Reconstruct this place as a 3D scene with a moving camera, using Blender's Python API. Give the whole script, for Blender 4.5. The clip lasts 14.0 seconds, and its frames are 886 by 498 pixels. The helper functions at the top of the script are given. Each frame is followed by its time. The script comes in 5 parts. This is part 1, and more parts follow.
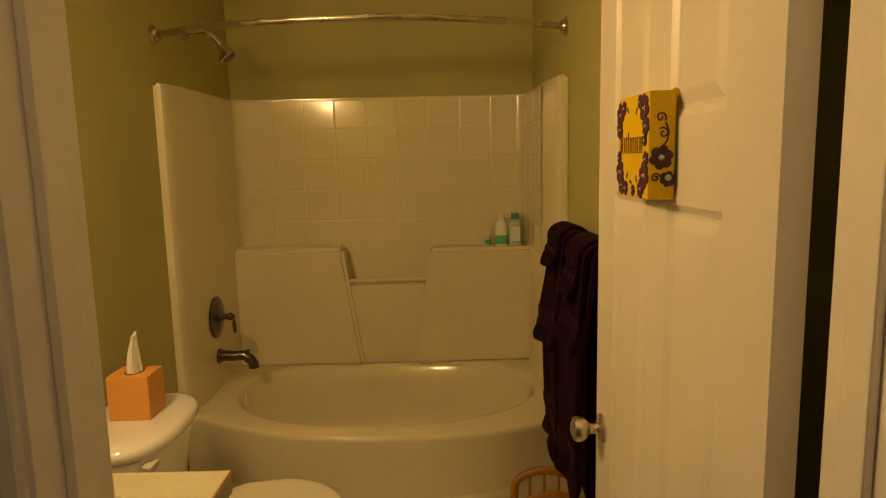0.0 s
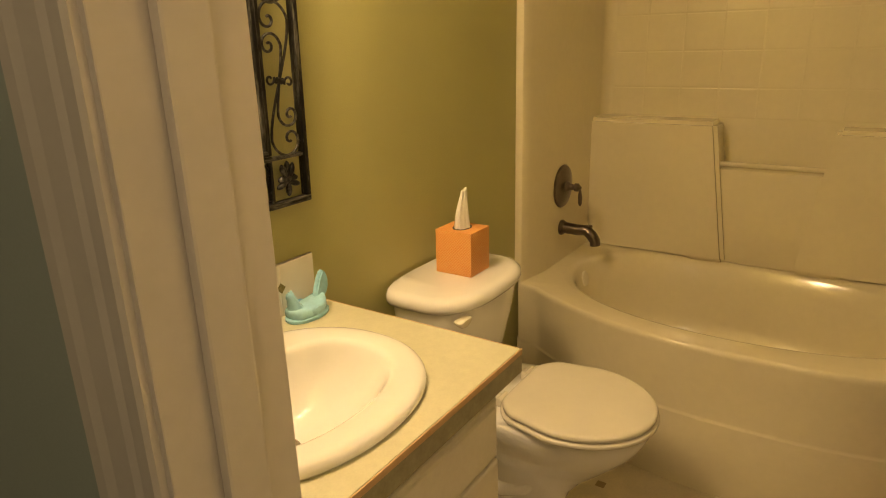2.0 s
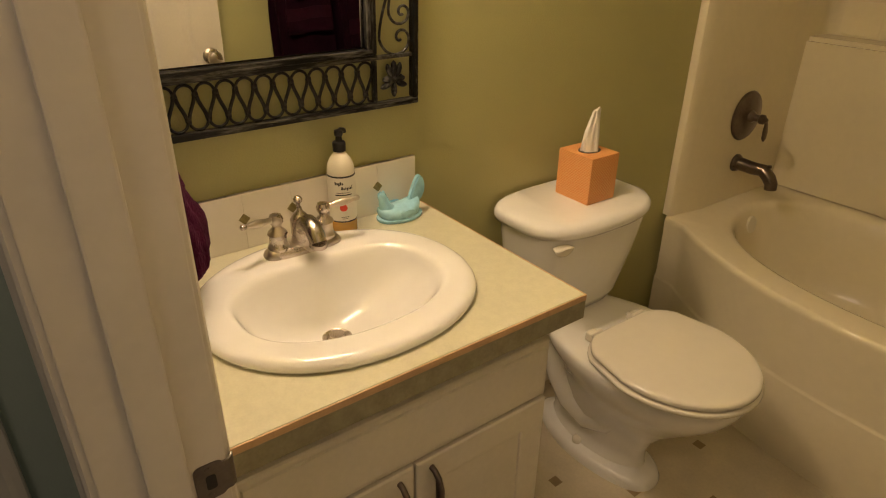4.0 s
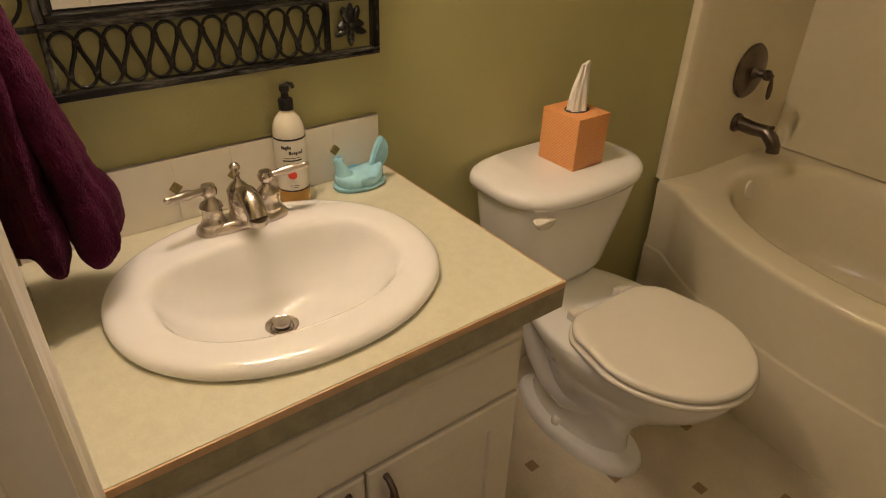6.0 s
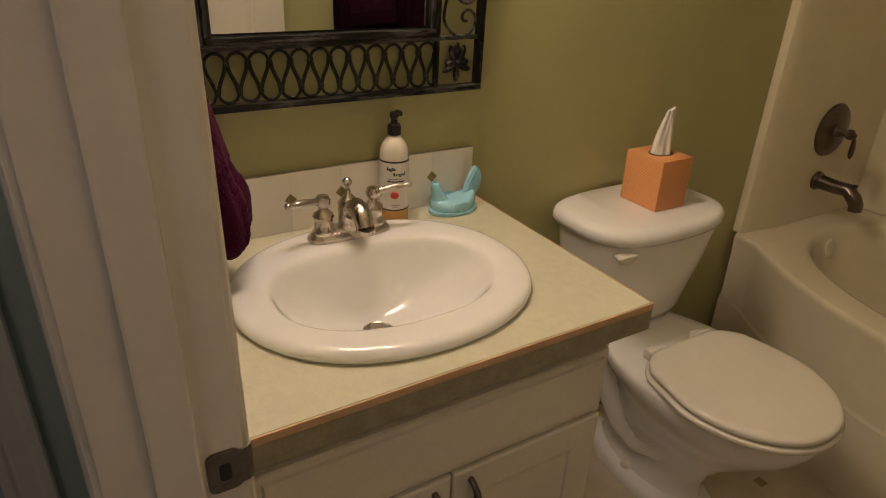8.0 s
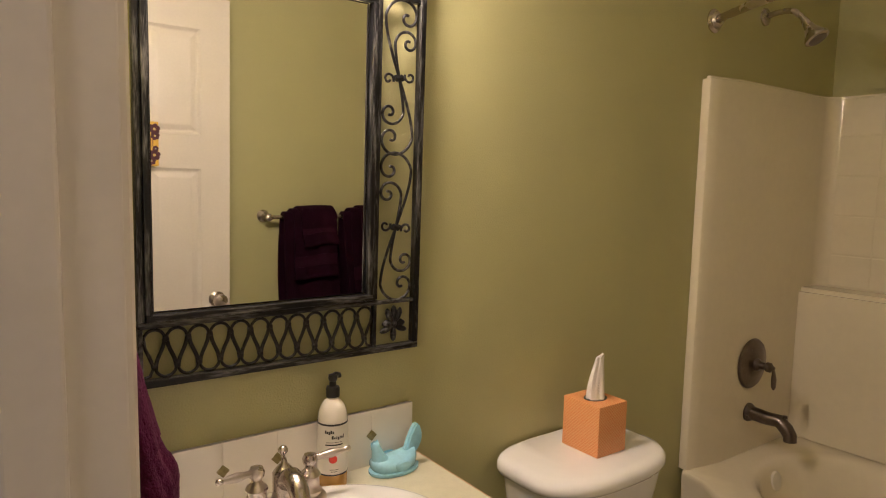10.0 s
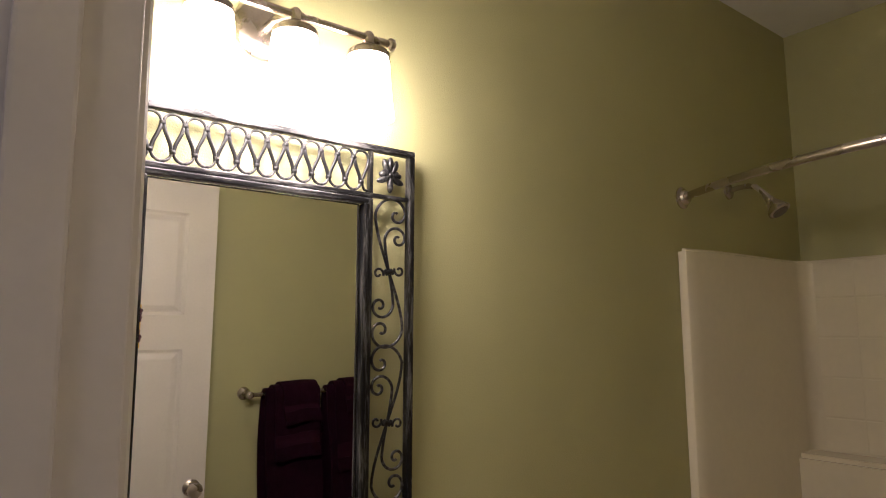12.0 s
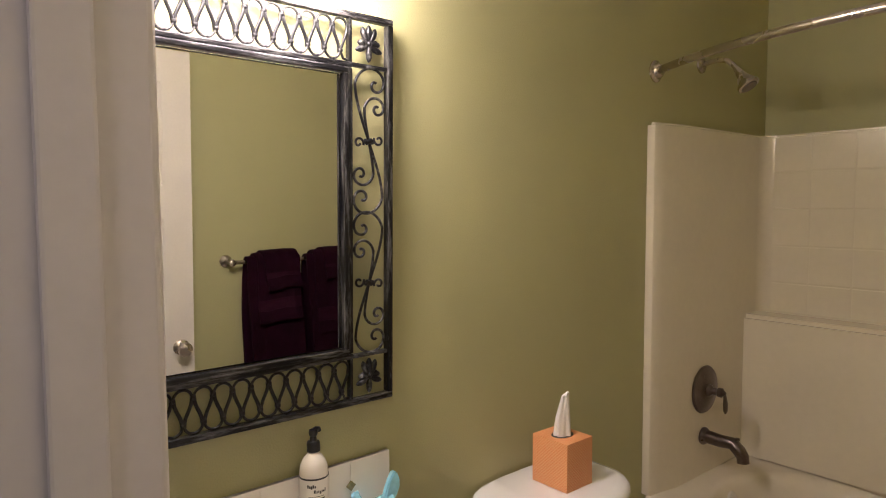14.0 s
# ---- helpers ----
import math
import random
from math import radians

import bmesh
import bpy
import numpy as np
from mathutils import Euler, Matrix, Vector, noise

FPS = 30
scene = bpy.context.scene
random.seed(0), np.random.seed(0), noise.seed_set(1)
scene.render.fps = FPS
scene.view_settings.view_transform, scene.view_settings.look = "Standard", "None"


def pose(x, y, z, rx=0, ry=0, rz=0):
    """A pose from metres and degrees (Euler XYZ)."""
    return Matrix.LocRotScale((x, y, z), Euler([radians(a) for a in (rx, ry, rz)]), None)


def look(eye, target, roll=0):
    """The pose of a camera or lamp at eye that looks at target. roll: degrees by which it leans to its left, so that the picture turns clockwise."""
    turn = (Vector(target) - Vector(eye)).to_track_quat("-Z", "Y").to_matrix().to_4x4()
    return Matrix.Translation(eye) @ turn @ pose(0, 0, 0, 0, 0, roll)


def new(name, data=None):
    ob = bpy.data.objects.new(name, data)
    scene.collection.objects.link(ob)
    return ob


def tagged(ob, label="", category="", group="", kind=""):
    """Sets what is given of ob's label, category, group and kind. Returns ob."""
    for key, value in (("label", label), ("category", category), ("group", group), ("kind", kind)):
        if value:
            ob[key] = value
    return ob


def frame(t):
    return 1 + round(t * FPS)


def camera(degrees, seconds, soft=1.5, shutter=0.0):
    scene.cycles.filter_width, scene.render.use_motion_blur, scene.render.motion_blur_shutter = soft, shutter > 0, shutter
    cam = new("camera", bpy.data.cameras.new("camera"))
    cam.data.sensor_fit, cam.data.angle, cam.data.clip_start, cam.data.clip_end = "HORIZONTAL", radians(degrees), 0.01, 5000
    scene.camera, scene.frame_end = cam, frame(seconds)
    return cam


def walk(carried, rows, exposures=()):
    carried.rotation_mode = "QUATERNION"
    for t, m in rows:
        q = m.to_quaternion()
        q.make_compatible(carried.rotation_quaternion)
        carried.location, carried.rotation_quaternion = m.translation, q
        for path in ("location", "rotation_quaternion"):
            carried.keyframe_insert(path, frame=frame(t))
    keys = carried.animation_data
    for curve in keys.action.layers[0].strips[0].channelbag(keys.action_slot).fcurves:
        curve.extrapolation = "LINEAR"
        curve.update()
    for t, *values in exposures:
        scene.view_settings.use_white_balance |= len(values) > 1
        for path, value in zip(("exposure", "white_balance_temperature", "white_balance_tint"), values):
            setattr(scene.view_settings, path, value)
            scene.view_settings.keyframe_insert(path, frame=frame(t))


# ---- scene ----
from mathutils import noise

cam = camera(69.2, 14.0, soft=1.1)

PATH = [
    (0, (1.034, -0.655, 1.486), (1.044, 1.324, 1.202), -1.3),
    (0.5, (1.072, -0.648, 1.483), (0.812, 1.314, 1.199), -0.9),
    (1, (1.075, -0.606, 1.478), (0.658, 1.314, 1.109), -0.8),
    (1.5, (1.05, -0.439, 1.437), (0.363, 1.378, 0.96), -1.3),
    (2, (1.077, -0.362, 1.396), (0.022, 1.223, 0.784), -1.6),
    (2.5, (1.141, -0.335, 1.403), (-0.203, 0.932, 0.637), -1.2),
    (3, (1.19, -0.287, 1.424), (-0.229, 0.825, 0.558), 0.9),
    (3.2, (1.234, -0.249, 1.435), (-0.196, 0.834, 0.551), 1.1),
    (5.3, (1.161, -0.103, 1.392), (-0.228, 0.967, 0.429), 1.1),
    (5.5, (1.14, -0.097, 1.376), (-0.23, 0.977, 0.392), 1.4),
    (6, (1.126, 0.0, 1.399), (-0.222, 1.04, 0.351), 1.8),
    (6.5, (1.093, 0.065, 1.357), (-0.316, 0.997, 0.286), 2.5),
    (7, (1.087, 0.023, 1.287), (-0.404, 0.835, 0.229), 2.7),
    (7.5, (1.118, -0.08, 1.258), (-0.408, 0.693, 0.222), 2.7),
    (8, (1.171, -0.113, 1.361), (-0.352, 0.833, 0.474), 2.4),
    (8.5, (1.184, -0.096, 1.375), (-0.414, 0.962, 0.802), 2.5),
    (8.7, (1.192, -0.091, 1.37), (-0.425, 0.998, 0.925), 2.5),
    (10.8, (1.189, -0.13, 1.518), (-0.415, 1.06, 1.412), 0.8),
    (11, (1.188, -0.133, 1.538), (-0.418, 1.059, 1.494), 0.6),
    (11.5, (1.179, -0.127, 1.52), (-0.42, 1.061, 1.694), -0.0),
    (12, (1.17, -0.126, 1.513), (-0.395, 1.092, 1.77), -0.4),
    (12.5, (1.192, -0.129, 1.509), (-0.37, 1.112, 1.652), -0.5),
    (13, (1.199, -0.129, 1.506), (-0.349, 1.137, 1.479), -0.4),
    (13.5, (1.198, -0.148, 1.493), (-0.336, 1.132, 1.399), -0.2),
    (14, (1.217, -0.178, 1.496), (-0.306, 1.112, 1.366), -0.2),
]


# exposure and white balance of the walk
EXPO = [(0.0, -0.45, 12800, 20), (0.5, 0.05, 11500, 16), (1.0, 0.2, 10600, 15), (1.5, 0.35, 9600, 15), (2.0, 0.25, 8900, 18), (2.5, 0.27, 8300, 18), (3.0, 0.18, 7700, 19), (5.5, -0.15, 6600, 27), (6.0, -0.15, 6300, 27), (6.5, -0.28, 5900, 27), (7.0, -0.35, 6200, 29),
        (7.5, -0.5, 6100, 30), (8.0, -0.45, 6000, 28), (8.5, -0.4, 6000, 27), (11.0, 0.32, 5300, 32), (11.5, -0.1, 5200, 31), (12.0, -0.5, 5100, 31), (12.5, -0.85, 5000, 33), (13.0, -0.6, 5200, 35), (13.5, -0.18, 5300, 35), (14.0, 0.1, 5100, 32)]
walk(cam, [(t, look(eye, target, roll)) for t, eye, target, roll in PATH], EXPO)

# ---- world and light ----
world = bpy.data.worlds.new("world")
scene.world = world
world.use_nodes = True
world.node_tree.nodes["Background"].inputs[0].default_value = (0.55, 0.65, 0.8, 1)
world.node_tree.nodes["Background"].inputs[1].default_value = 0.06
LAMP = 96.0          # strength of the vanity light's glass shades
HALL = 6.2           # the unseen lamp added to light the hall, in watts


def area_lamp(name, m, sx, sy, watts, colour):
    d = bpy.data.lights.new(name, "AREA")
    d.shape, d.size, d.size_y, d.energy, d.color = "RECTANGLE", sx, sy, watts, colour
    ob = new(name, d)
    ob.matrix_world = m
    return ob


# Added, unseen area lamp; placed to brighten the hall wall more than the jamb.
area_lamp("hall_fill_light", look((1.35, -1.05, 2.70), (0.95, -0.75, 0.0)), 0.5, 0.5, HALL, (1.0, 0.79, 0.57))


# ---- materials ----
def material(name, colour, rough=0.5, metal=0.0, vary=0.12, scale=8.0, fine=90.0, bump=0.05, dark=None, coat=0.0, spread=0.0, emit=0.0):
    """A surface with variation at two scales: broad blotches and fine grain, both in real metres."""
    m = bpy.data.materials.new(name)
    m.use_nodes = True
    nt = m.node_tree
    n, l = nt.nodes, nt.links
    b = n["Principled BSDF"]
    tc = n.new("ShaderNodeTexCoord")
    a, f = n.new("ShaderNodeTexNoise"), n.new("ShaderNodeTexNoise")
    a.inputs["Scale"].default_value, a.inputs["Detail"].default_value = scale, 5
    f.inputs["Scale"].default_value, f.inputs["Detail"].default_value = fine, 3
    l.new(tc.outputs["Object"], a.inputs["Vector"])
    l.new(tc.outputs["Object"], f.inputs["Vector"])
    mixf = n.new("ShaderNodeMix")
    mixf.inputs[0].default_value = 0.35
    l.new(a.outputs["Fac"], mixf.inputs[2])
    l.new(f.outputs["Fac"], mixf.inputs[3])
    ramp = n.new("ShaderNodeValToRGB")
    c = colour
    d = dark or tuple(v * (1 - vary) for v in c)
    br = tuple(min(1, v * (1 + vary * 0.6)) for v in c)
    ramp.color_ramp.elements[0].position, ramp.color_ramp.elements[1].position = 0.34, 0.66
    ramp.color_ramp.elements[0].color, ramp.color_ramp.elements[1].color = (*d, 1), (*br, 1)
    l.new(mixf.outputs[0], ramp.inputs[0])
    out = ramp.outputs[0]
    if spread:
        oi, hs = n.new("ShaderNodeObjectInfo"), n.new("ShaderNodeHueSaturation")
        mr = n.new("ShaderNodeMapRange")
        mr.inputs[3].default_value, mr.inputs[4].default_value = 1 - spread, 1 + spread
        l.new(oi.outputs["Random"], mr.inputs[0])
        l.new(mr.outputs[0], hs.inputs["Value"])
        l.new(out, hs.inputs["Color"])
        out = hs.outputs[0]
    l.new(out, b.inputs["Base Color"])
    rr = n.new("ShaderNodeMapRange")
    rr.inputs[3].default_value, rr.inputs[4].default_value = max(0.02, rough * 0.8), min(1, rough * 1.2)
    l.new(a.outputs["Fac"], rr.inputs[0])
    l.new(rr.outputs[0], b.inputs["Roughness"])
    b.inputs["Metallic"].default_value = metal
    b.inputs["Coat Weight"].default_value = coat
    b.inputs["Coat Roughness"].default_value = 0.08
    if bump:
        bp = n.new("ShaderNodeBump")
        bp.inputs["Strength"].default_value, bp.inputs["Distance"].default_value = bump, 0.004
        l.new(f.outputs["Fac"], bp.inputs["Height"])
        l.new(bp.outputs[0], b.inputs["Normal"])
    if emit:
        l.new(out, b.inputs["Emission Color"])
        b.inputs["Emission Strength"].default_value = emit
    return m


M_WALL = material("green_wall_paint", (0.450, 0.434, 0.207), 0.55, vary=0.06, scale=2.5, fine=260, bump=0.25)
M_HALLWALL = material("hall_wall_paint", (0.44, 0.53, 0.50), 0.6, vary=0.05, scale=2.5, fine=260, bump=0.08)
M_CEIL = material("ceiling_paint", (0.74, 0.72, 0.66), 0.8, vary=0.05, scale=4, fine=150, bump=0.4)
M_TRIM = material("white_trim_paint", (0.76, 0.72, 0.66), 0.35, vary=0.05, scale=6, fine=60, bump=0.06)
M_DOOR = material("white_door_paint", (0.70, 0.655, 0.58), 0.35, vary=0.05, scale=5, fine=120, bump=0.1)
M_CAB = material("white_cabinet_paint", (0.74, 0.70, 0.62), 0.32, vary=0.06, scale=5, fine=80, bump=0.08)
M_ACRYLIC = material("almond_acrylic", (0.72, 0.655, 0.50), 0.13, vary=0.04, scale=3, fine=40, bump=0.01, coat=0.3)
M_CHINA = material("white_china", (0.87, 0.865, 0.85), 0.09, vary=0.025, scale=4, fine=30, bump=0.0, coat=0.5)
M_SEAT = material("seat_plastic", (0.79, 0.75, 0.66), 0.2, vary=0.03, scale=4, fine=40, bump=0.0)
M_LAMINATE = material("speckled_green_laminate", (0.62, 0.60, 0.45), 0.33, vary=0.06, scale=60, fine=240, bump=0.02)
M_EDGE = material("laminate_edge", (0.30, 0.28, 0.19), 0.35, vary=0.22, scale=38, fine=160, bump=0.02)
M_STRIP = material("tan_edge_strip", (0.62, 0.40, 0.23), 0.45, vary=0.12, scale=30, fine=200, bump=0.02)
M_TILE = material("white_glazed_tile", (0.78, 0.74, 0.66), 0.12, vary=0.03, scale=9, fine=50, bump=0.01, coat=0.4, spread=0.03)
M_DIAM = material("olive_glass_insert", (0.24, 0.20, 0.08), 0.2, vary=0.3, scale=60, fine=200, bump=0.02)
M_GROUT = material("grout", (0.72, 0.68, 0.60), 0.8, vary=0.1, scale=30, fine=300, bump=0.2)
M_NICKEL = material("brushed_nickel", (0.57, 0.51, 0.455), 0.27, 1.0, vary=0.1, scale=12, fine=300, bump=0.03)
M_BRONZE = material("aged_pewter_metal", (0.17, 0.14, 0.125), 0.3, 1.0, vary=0.25, scale=20, fine=200, bump=0.03)
M_PLATE = material("strike_plate_metal", (0.20, 0.175, 0.16), 0.42, 0.9, vary=0.2, scale=40, fine=200, bump=0.05)
M_IRON = material("black_iron_rubbed_silver", (0.20, 0.197, 0.19), 0.33, 0.5, vary=0.5, scale=14, fine=150, bump=0.15, dark=(0.010, 0.010, 0.011))
M_IRON_LEVEL = material("black_iron_rubbed_lengthwise", (0.20, 0.197, 0.19), 0.32, 0.5, vary=0.5, scale=10, fine=60, bump=0.15, dark=(0.008, 0.008, 0.009))
M_IRON_UPRIGHT = material("black_iron_rubbed_upwards", (0.20, 0.197, 0.19), 0.32, 0.5, vary=0.5, scale=10, fine=60, bump=0.15, dark=(0.008, 0.008, 0.009))
for _m, _s in ((M_IRON, (1, 1, 1)), (M_IRON_LEVEL, (9, 0.9, 9)), (M_IRON_UPRIGHT, (9, 9, 0.9))):
    _n, _l = _m.node_tree.nodes, _m.node_tree.links
    _n["Color Ramp"].color_ramp.elements[0].position, _n["Color Ramp"].color_ramp.elements[1].position = 0.49, 0.76
    _p = _n.new("ShaderNodeMapping")
    _p.inputs["Scale"].default_value = _s
    _l.new(_n["Texture Coordinate"].outputs["Object"], _p.inputs["Vector"])
    for _t in ("Noise Texture", "Noise Texture.001"):
        _l.new(_p.outputs[0], _n[_t].inputs["Vector"])
M_TOWEL = material("plum_terry", (0.016, 0.0022, 0.009), 0.95, vary=0.40, scale=14, fine=240, bump=1.0)
# Brighter copy of plum_terry: the lamps' light on the ring towel, put into colour.
M_TOWEL_LIT = material("plum_terry_lit", (0.050, 0.005, 0.024), 0.95, vary=0.45, scale=22, fine=260, bump=1.0)
M_BAND = material("woven_plum_band", (0.024, 0.004, 0.012), 0.7, vary=0.25, scale=60, fine=300, bump=0.4)
for _m in (M_TOWEL, M_TOWEL_LIT, M_BAND):
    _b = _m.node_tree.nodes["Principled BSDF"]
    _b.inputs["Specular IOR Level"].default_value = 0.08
    _b.inputs["Sheen Weight"].default_value, _b.inputs["Sheen Roughness"].default_value = (0.12 if _m is M_TOWEL_LIT else 0.03), 0.4
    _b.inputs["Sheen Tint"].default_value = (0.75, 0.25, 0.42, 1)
M_FAINT = material("faded_brown_ink", (0.19, 0.085, 0.015), 0.6, vary=0.3, scale=80, fine=300, bump=0.0)
# Black plastic; also stands for the shade inside small holes.
M_BLACK = material("black_plastic_and_hole_shade", (0.012, 0.012, 0.013), 0.3, vary=0.2, scale=20, fine=100, bump=0.02)
M_FRAME = material("black_picture_frame", (0.010, 0.010, 0.012), 0.25, vary=0.2, scale=12, fine=80, bump=0.03)
M_PRINT = material("grey_print", (0.20, 0.20, 0.19), 0.4, vary=0.5, scale=16, fine=60, bump=0.0)
M_SOAP = material("cream_bottle_plastic", (0.70, 0.66, 0.56), 0.25, vary=0.03, scale=12, fine=60, bump=0.0)
M_LABEL = material("cream_paper_label", (0.76, 0.73, 0.66), 0.5, vary=0.04, scale=20, fine=120, bump=0.02)
M_AMBER = material("amber_soap", (0.60, 0.33, 0.08), 0.15, vary=0.1, scale=20, fine=60, bump=0.0)
M_INK = material("dark_ink", (0.03, 0.028, 0.03), 0.5, vary=0.2, scale=60, fine=200, bump=0.0)
M_RED = material("red_print", (0.62, 0.05, 0.02), 0.4, vary=0.2, scale=60, fine=200, bump=0.0)
M_BLUE = material("turquoise_milk_glass", (0.34, 0.68, 0.86), 0.16, vary=0.16, scale=30, fine=90, bump=0.05, coat=0.4)
M_TISSUE = material("white_tissue", (0.80, 0.77, 0.72), 0.9, vary=0.05, scale=20, fine=200, bump=0.3)
M_WOOD = material("honey_bentwood", (0.40, 0.17, 0.05), 0.4, vary=0.3, scale=16, fine=140, bump=0.1)
M_YELLOW = material("yellow_canvas", (0.72, 0.46, 0.05), 0.6, vary=0.15, scale=14, fine=320, bump=0.3)
M_PURPLE = material("purple_petals", (0.065, 0.010, 0.026), 0.6, vary=0.3, scale=50, fine=200, bump=0.2)
M_LEAFGREEN = material("olive_leaf_paint", (0.10, 0.09, 0.02), 0.6, vary=0.3, scale=50, fine=200, bump=0.1)
M_GEM = material("pale_gem", (0.34, 0.44, 0.42), 0.1, vary=0.1, scale=60, fine=200, bump=0.0)
M_GREENB = material("green_lotion", (0.05, 0.42, 0.24), 0.3, vary=0.1, scale=30, fine=100, bump=0.0)
M_WHITEB = material("white_bottle_plastic", (0.72, 0.72, 0.66), 0.3, vary=0.05, scale=30, fine=100, bump=0.0)
M_TEAL = material("teal_cap", (0.03, 0.22, 0.30), 0.3, vary=0.1, scale=30, fine=100, bump=0.0)
M_PALE = material("pale_blue_bottle", (0.42, 0.58, 0.60), 0.3, vary=0.05, scale=30, fine=100, bump=0.0)
M_BROWN = material("brown_hall_carpet", (0.075, 0.055, 0.045), 0.95, vary=0.3, scale=30, fine=300, bump=1.0)
# Dark colour stands in for the shade of the unlit room beyond the hall.
M_DARK = material("unlit_room_shade", (0.10, 0.10, 0.10), 0.8, vary=0.1, scale=6, fine=100, bump=0.1)


def orange_cover():
    """Orange paper with a fine woven pattern of small slanted checks."""
    m = material("orange_woven_box", (0.72, 0.24, 0.055), 0.55, vary=0.08, scale=20, fine=200, bump=0.1)
    nt = m.node_tree
    n, l = nt.nodes, nt.links
    b = n["Principled BSDF"]
    tc, sx, cx, br = n.new("ShaderNodeTexCoord"), n.new("ShaderNodeSeparateXYZ"), n.new("ShaderNodeCombineXYZ"), n.new("ShaderNodeTexBrick")
    l.new(tc.outputs["Object"], sx.inputs[0])
    u, d, v = n.new("ShaderNodeMath"), n.new("ShaderNodeMath"), n.new("ShaderNodeMath")
    u.operation, d.operation, v.operation = "ADD", "SUBTRACT", "MULTIPLY_ADD"
    for k in (u, d):
        l.new(sx.outputs[0], k.inputs[0])
        l.new(sx.outputs[1], k.inputs[1])
    v.inputs[1].default_value = 0.6
    l.new(d.outputs[0], v.inputs[0])
    l.new(sx.outputs[2], v.inputs[2])
    l.new(u.outputs[0], cx.inputs[0])
    l.new(v.outputs[0], cx.inputs[1])
    l.new(cx.outputs[0], br.inputs["Vector"])
    br.inputs["Scale"].default_value = 1.0
    br.inputs["Brick Width"].default_value, br.inputs["Row Height"].default_value = 0.0052, 0.0042
    br.inputs["Mortar Size"].default_value = 0.0009
    br.inputs["Color1"].default_value, br.inputs["Color2"].default_value = (0.66, 0.20, 0.04, 1), (0.74, 0.25, 0.06, 1)
    br.inputs["Mortar"].default_value = (0.80, 0.42, 0.17, 1)
    l.new(br.outputs["Color"], b.inputs["Base Color"])
    return m


def vinyl_floor():
    """Cream sheet vinyl with small tan squares at the corners of large tiles."""
    m = material("cream_vinyl_floor", (0.62, 0.55, 0.42), 0.3, vary=0.12, scale=10, fine=120, bump=0.05)
    nt = m.node_tree
    n, l = nt.nodes, nt.links
    b = n["Principled BSDF"]
    base = b.inputs["Base Color"].links[0].from_socket
    tc, sx = n.new("ShaderNodeTexCoord"), n.new("ShaderNodeSeparateXYZ")
    l.new(tc.outputs["Object"], sx.inputs[0])

    def calc(op, a, v=None):
        k = n.new("ShaderNodeMath")
        k.operation = op
        l.new(a, k.inputs[0])
        if hasattr(v, "node"):
            l.new(v, k.inputs[1])
        elif v is not None:
            k.inputs[1].default_value = v
        return k.outputs[0]

    def near(axis, off):
        return calc("ABSOLUTE", calc("SUBTRACT", calc("FRACT", calc("MULTIPLY", calc("ADD", axis, off), 1 / 0.31)), 0.5))

    def dots(ox, oy):
        return calc("LESS_THAN", calc("MAXIMUM", near(sx.outputs[0], ox), near(sx.outputs[1], oy)), 0.048)

    both = calc("MAXIMUM", dots(0.110, 0.164), dots(-0.045, 0.009))
    mix = n.new("ShaderNodeMix")
    mix.data_type = "RGBA"
    l.new(both, mix.inputs[0])
    l.new(base, mix.inputs[6])
    mix.inputs[7].default_value = (0.30, 0.22, 0.12, 1)
    l.new(mix.outputs[2], b.inputs["Base Color"])
    return m


def glow(name, colour, strength):
    m = bpy.data.materials.new(name)
    m.use_nodes = True
    b = m.node_tree.nodes["Principled BSDF"]
    b.inputs["Base Color"].default_value = (0.9, 0.88, 0.82, 1)
    b.inputs["Roughness"].default_value = 0.3
    b.inputs["Emission Color"].default_value = (*colour, 1)
    b.inputs["Emission Strength"].default_value = strength
    return m


def mirror_glass():
    m = bpy.data.materials.new("mirror_glass")
    m.use_nodes = True
    b = m.node_tree.nodes["Principled BSDF"]
    b.inputs["Base Color"].default_value = (0.86, 0.87, 0.85, 1)
    b.inputs["Metallic"].default_value, b.inputs["Roughness"].default_value = 1.0, 0.01
    return m


M_ORANGE, M_FLOOR = orange_cover(), vinyl_floor()
M_GLOW, M_MIRROR = glow("lit_opal_glass", (1.0, 0.80, 0.52), LAMP), mirror_glass()


# ---- mesh helpers ----
def part(name, bm, mat, parent=None, label="", smooth=None):
    me = bpy.data.meshes.new(name)
    bm.normal_update()
    if smooth is not None:
        for f in bm.faces:
            f.smooth = True
        for e in bm.edges:
            if len(e.link_faces) == 2 and e.calc_face_angle(0) > radians(smooth):
                e.smooth = False
    bm.to_mesh(me)
    bm.free()
    me.materials.append(mat)
    ob = new(name, me)
    ob.parent = parent
    return tagged(ob, label)


def thing(name, x, y, z, label, category, group="", kind=""):
    """An empty at a thing's base; its parts are given in world metres and hang below it."""
    ob = new(name)
    ob.location = (x, y, z)
    ob.empty_display_size = 0.05
    return tagged(ob, label, category, group, kind)


def under(ob, root):
    """Parent ob, built in world metres, to root, an upright empty or one of its parts."""
    ob.parent = root
    ob.matrix_parent_inverse = Matrix.Translation(-Vector(root.location)) if root.type == "EMPTY" else Matrix.Identity(4)
    return ob


def piece(root, name, bm, mat, label="", smooth=None):
    ob = part(name, bm, mat, None, label, smooth)
    if root:
        under(ob, root)
    return ob


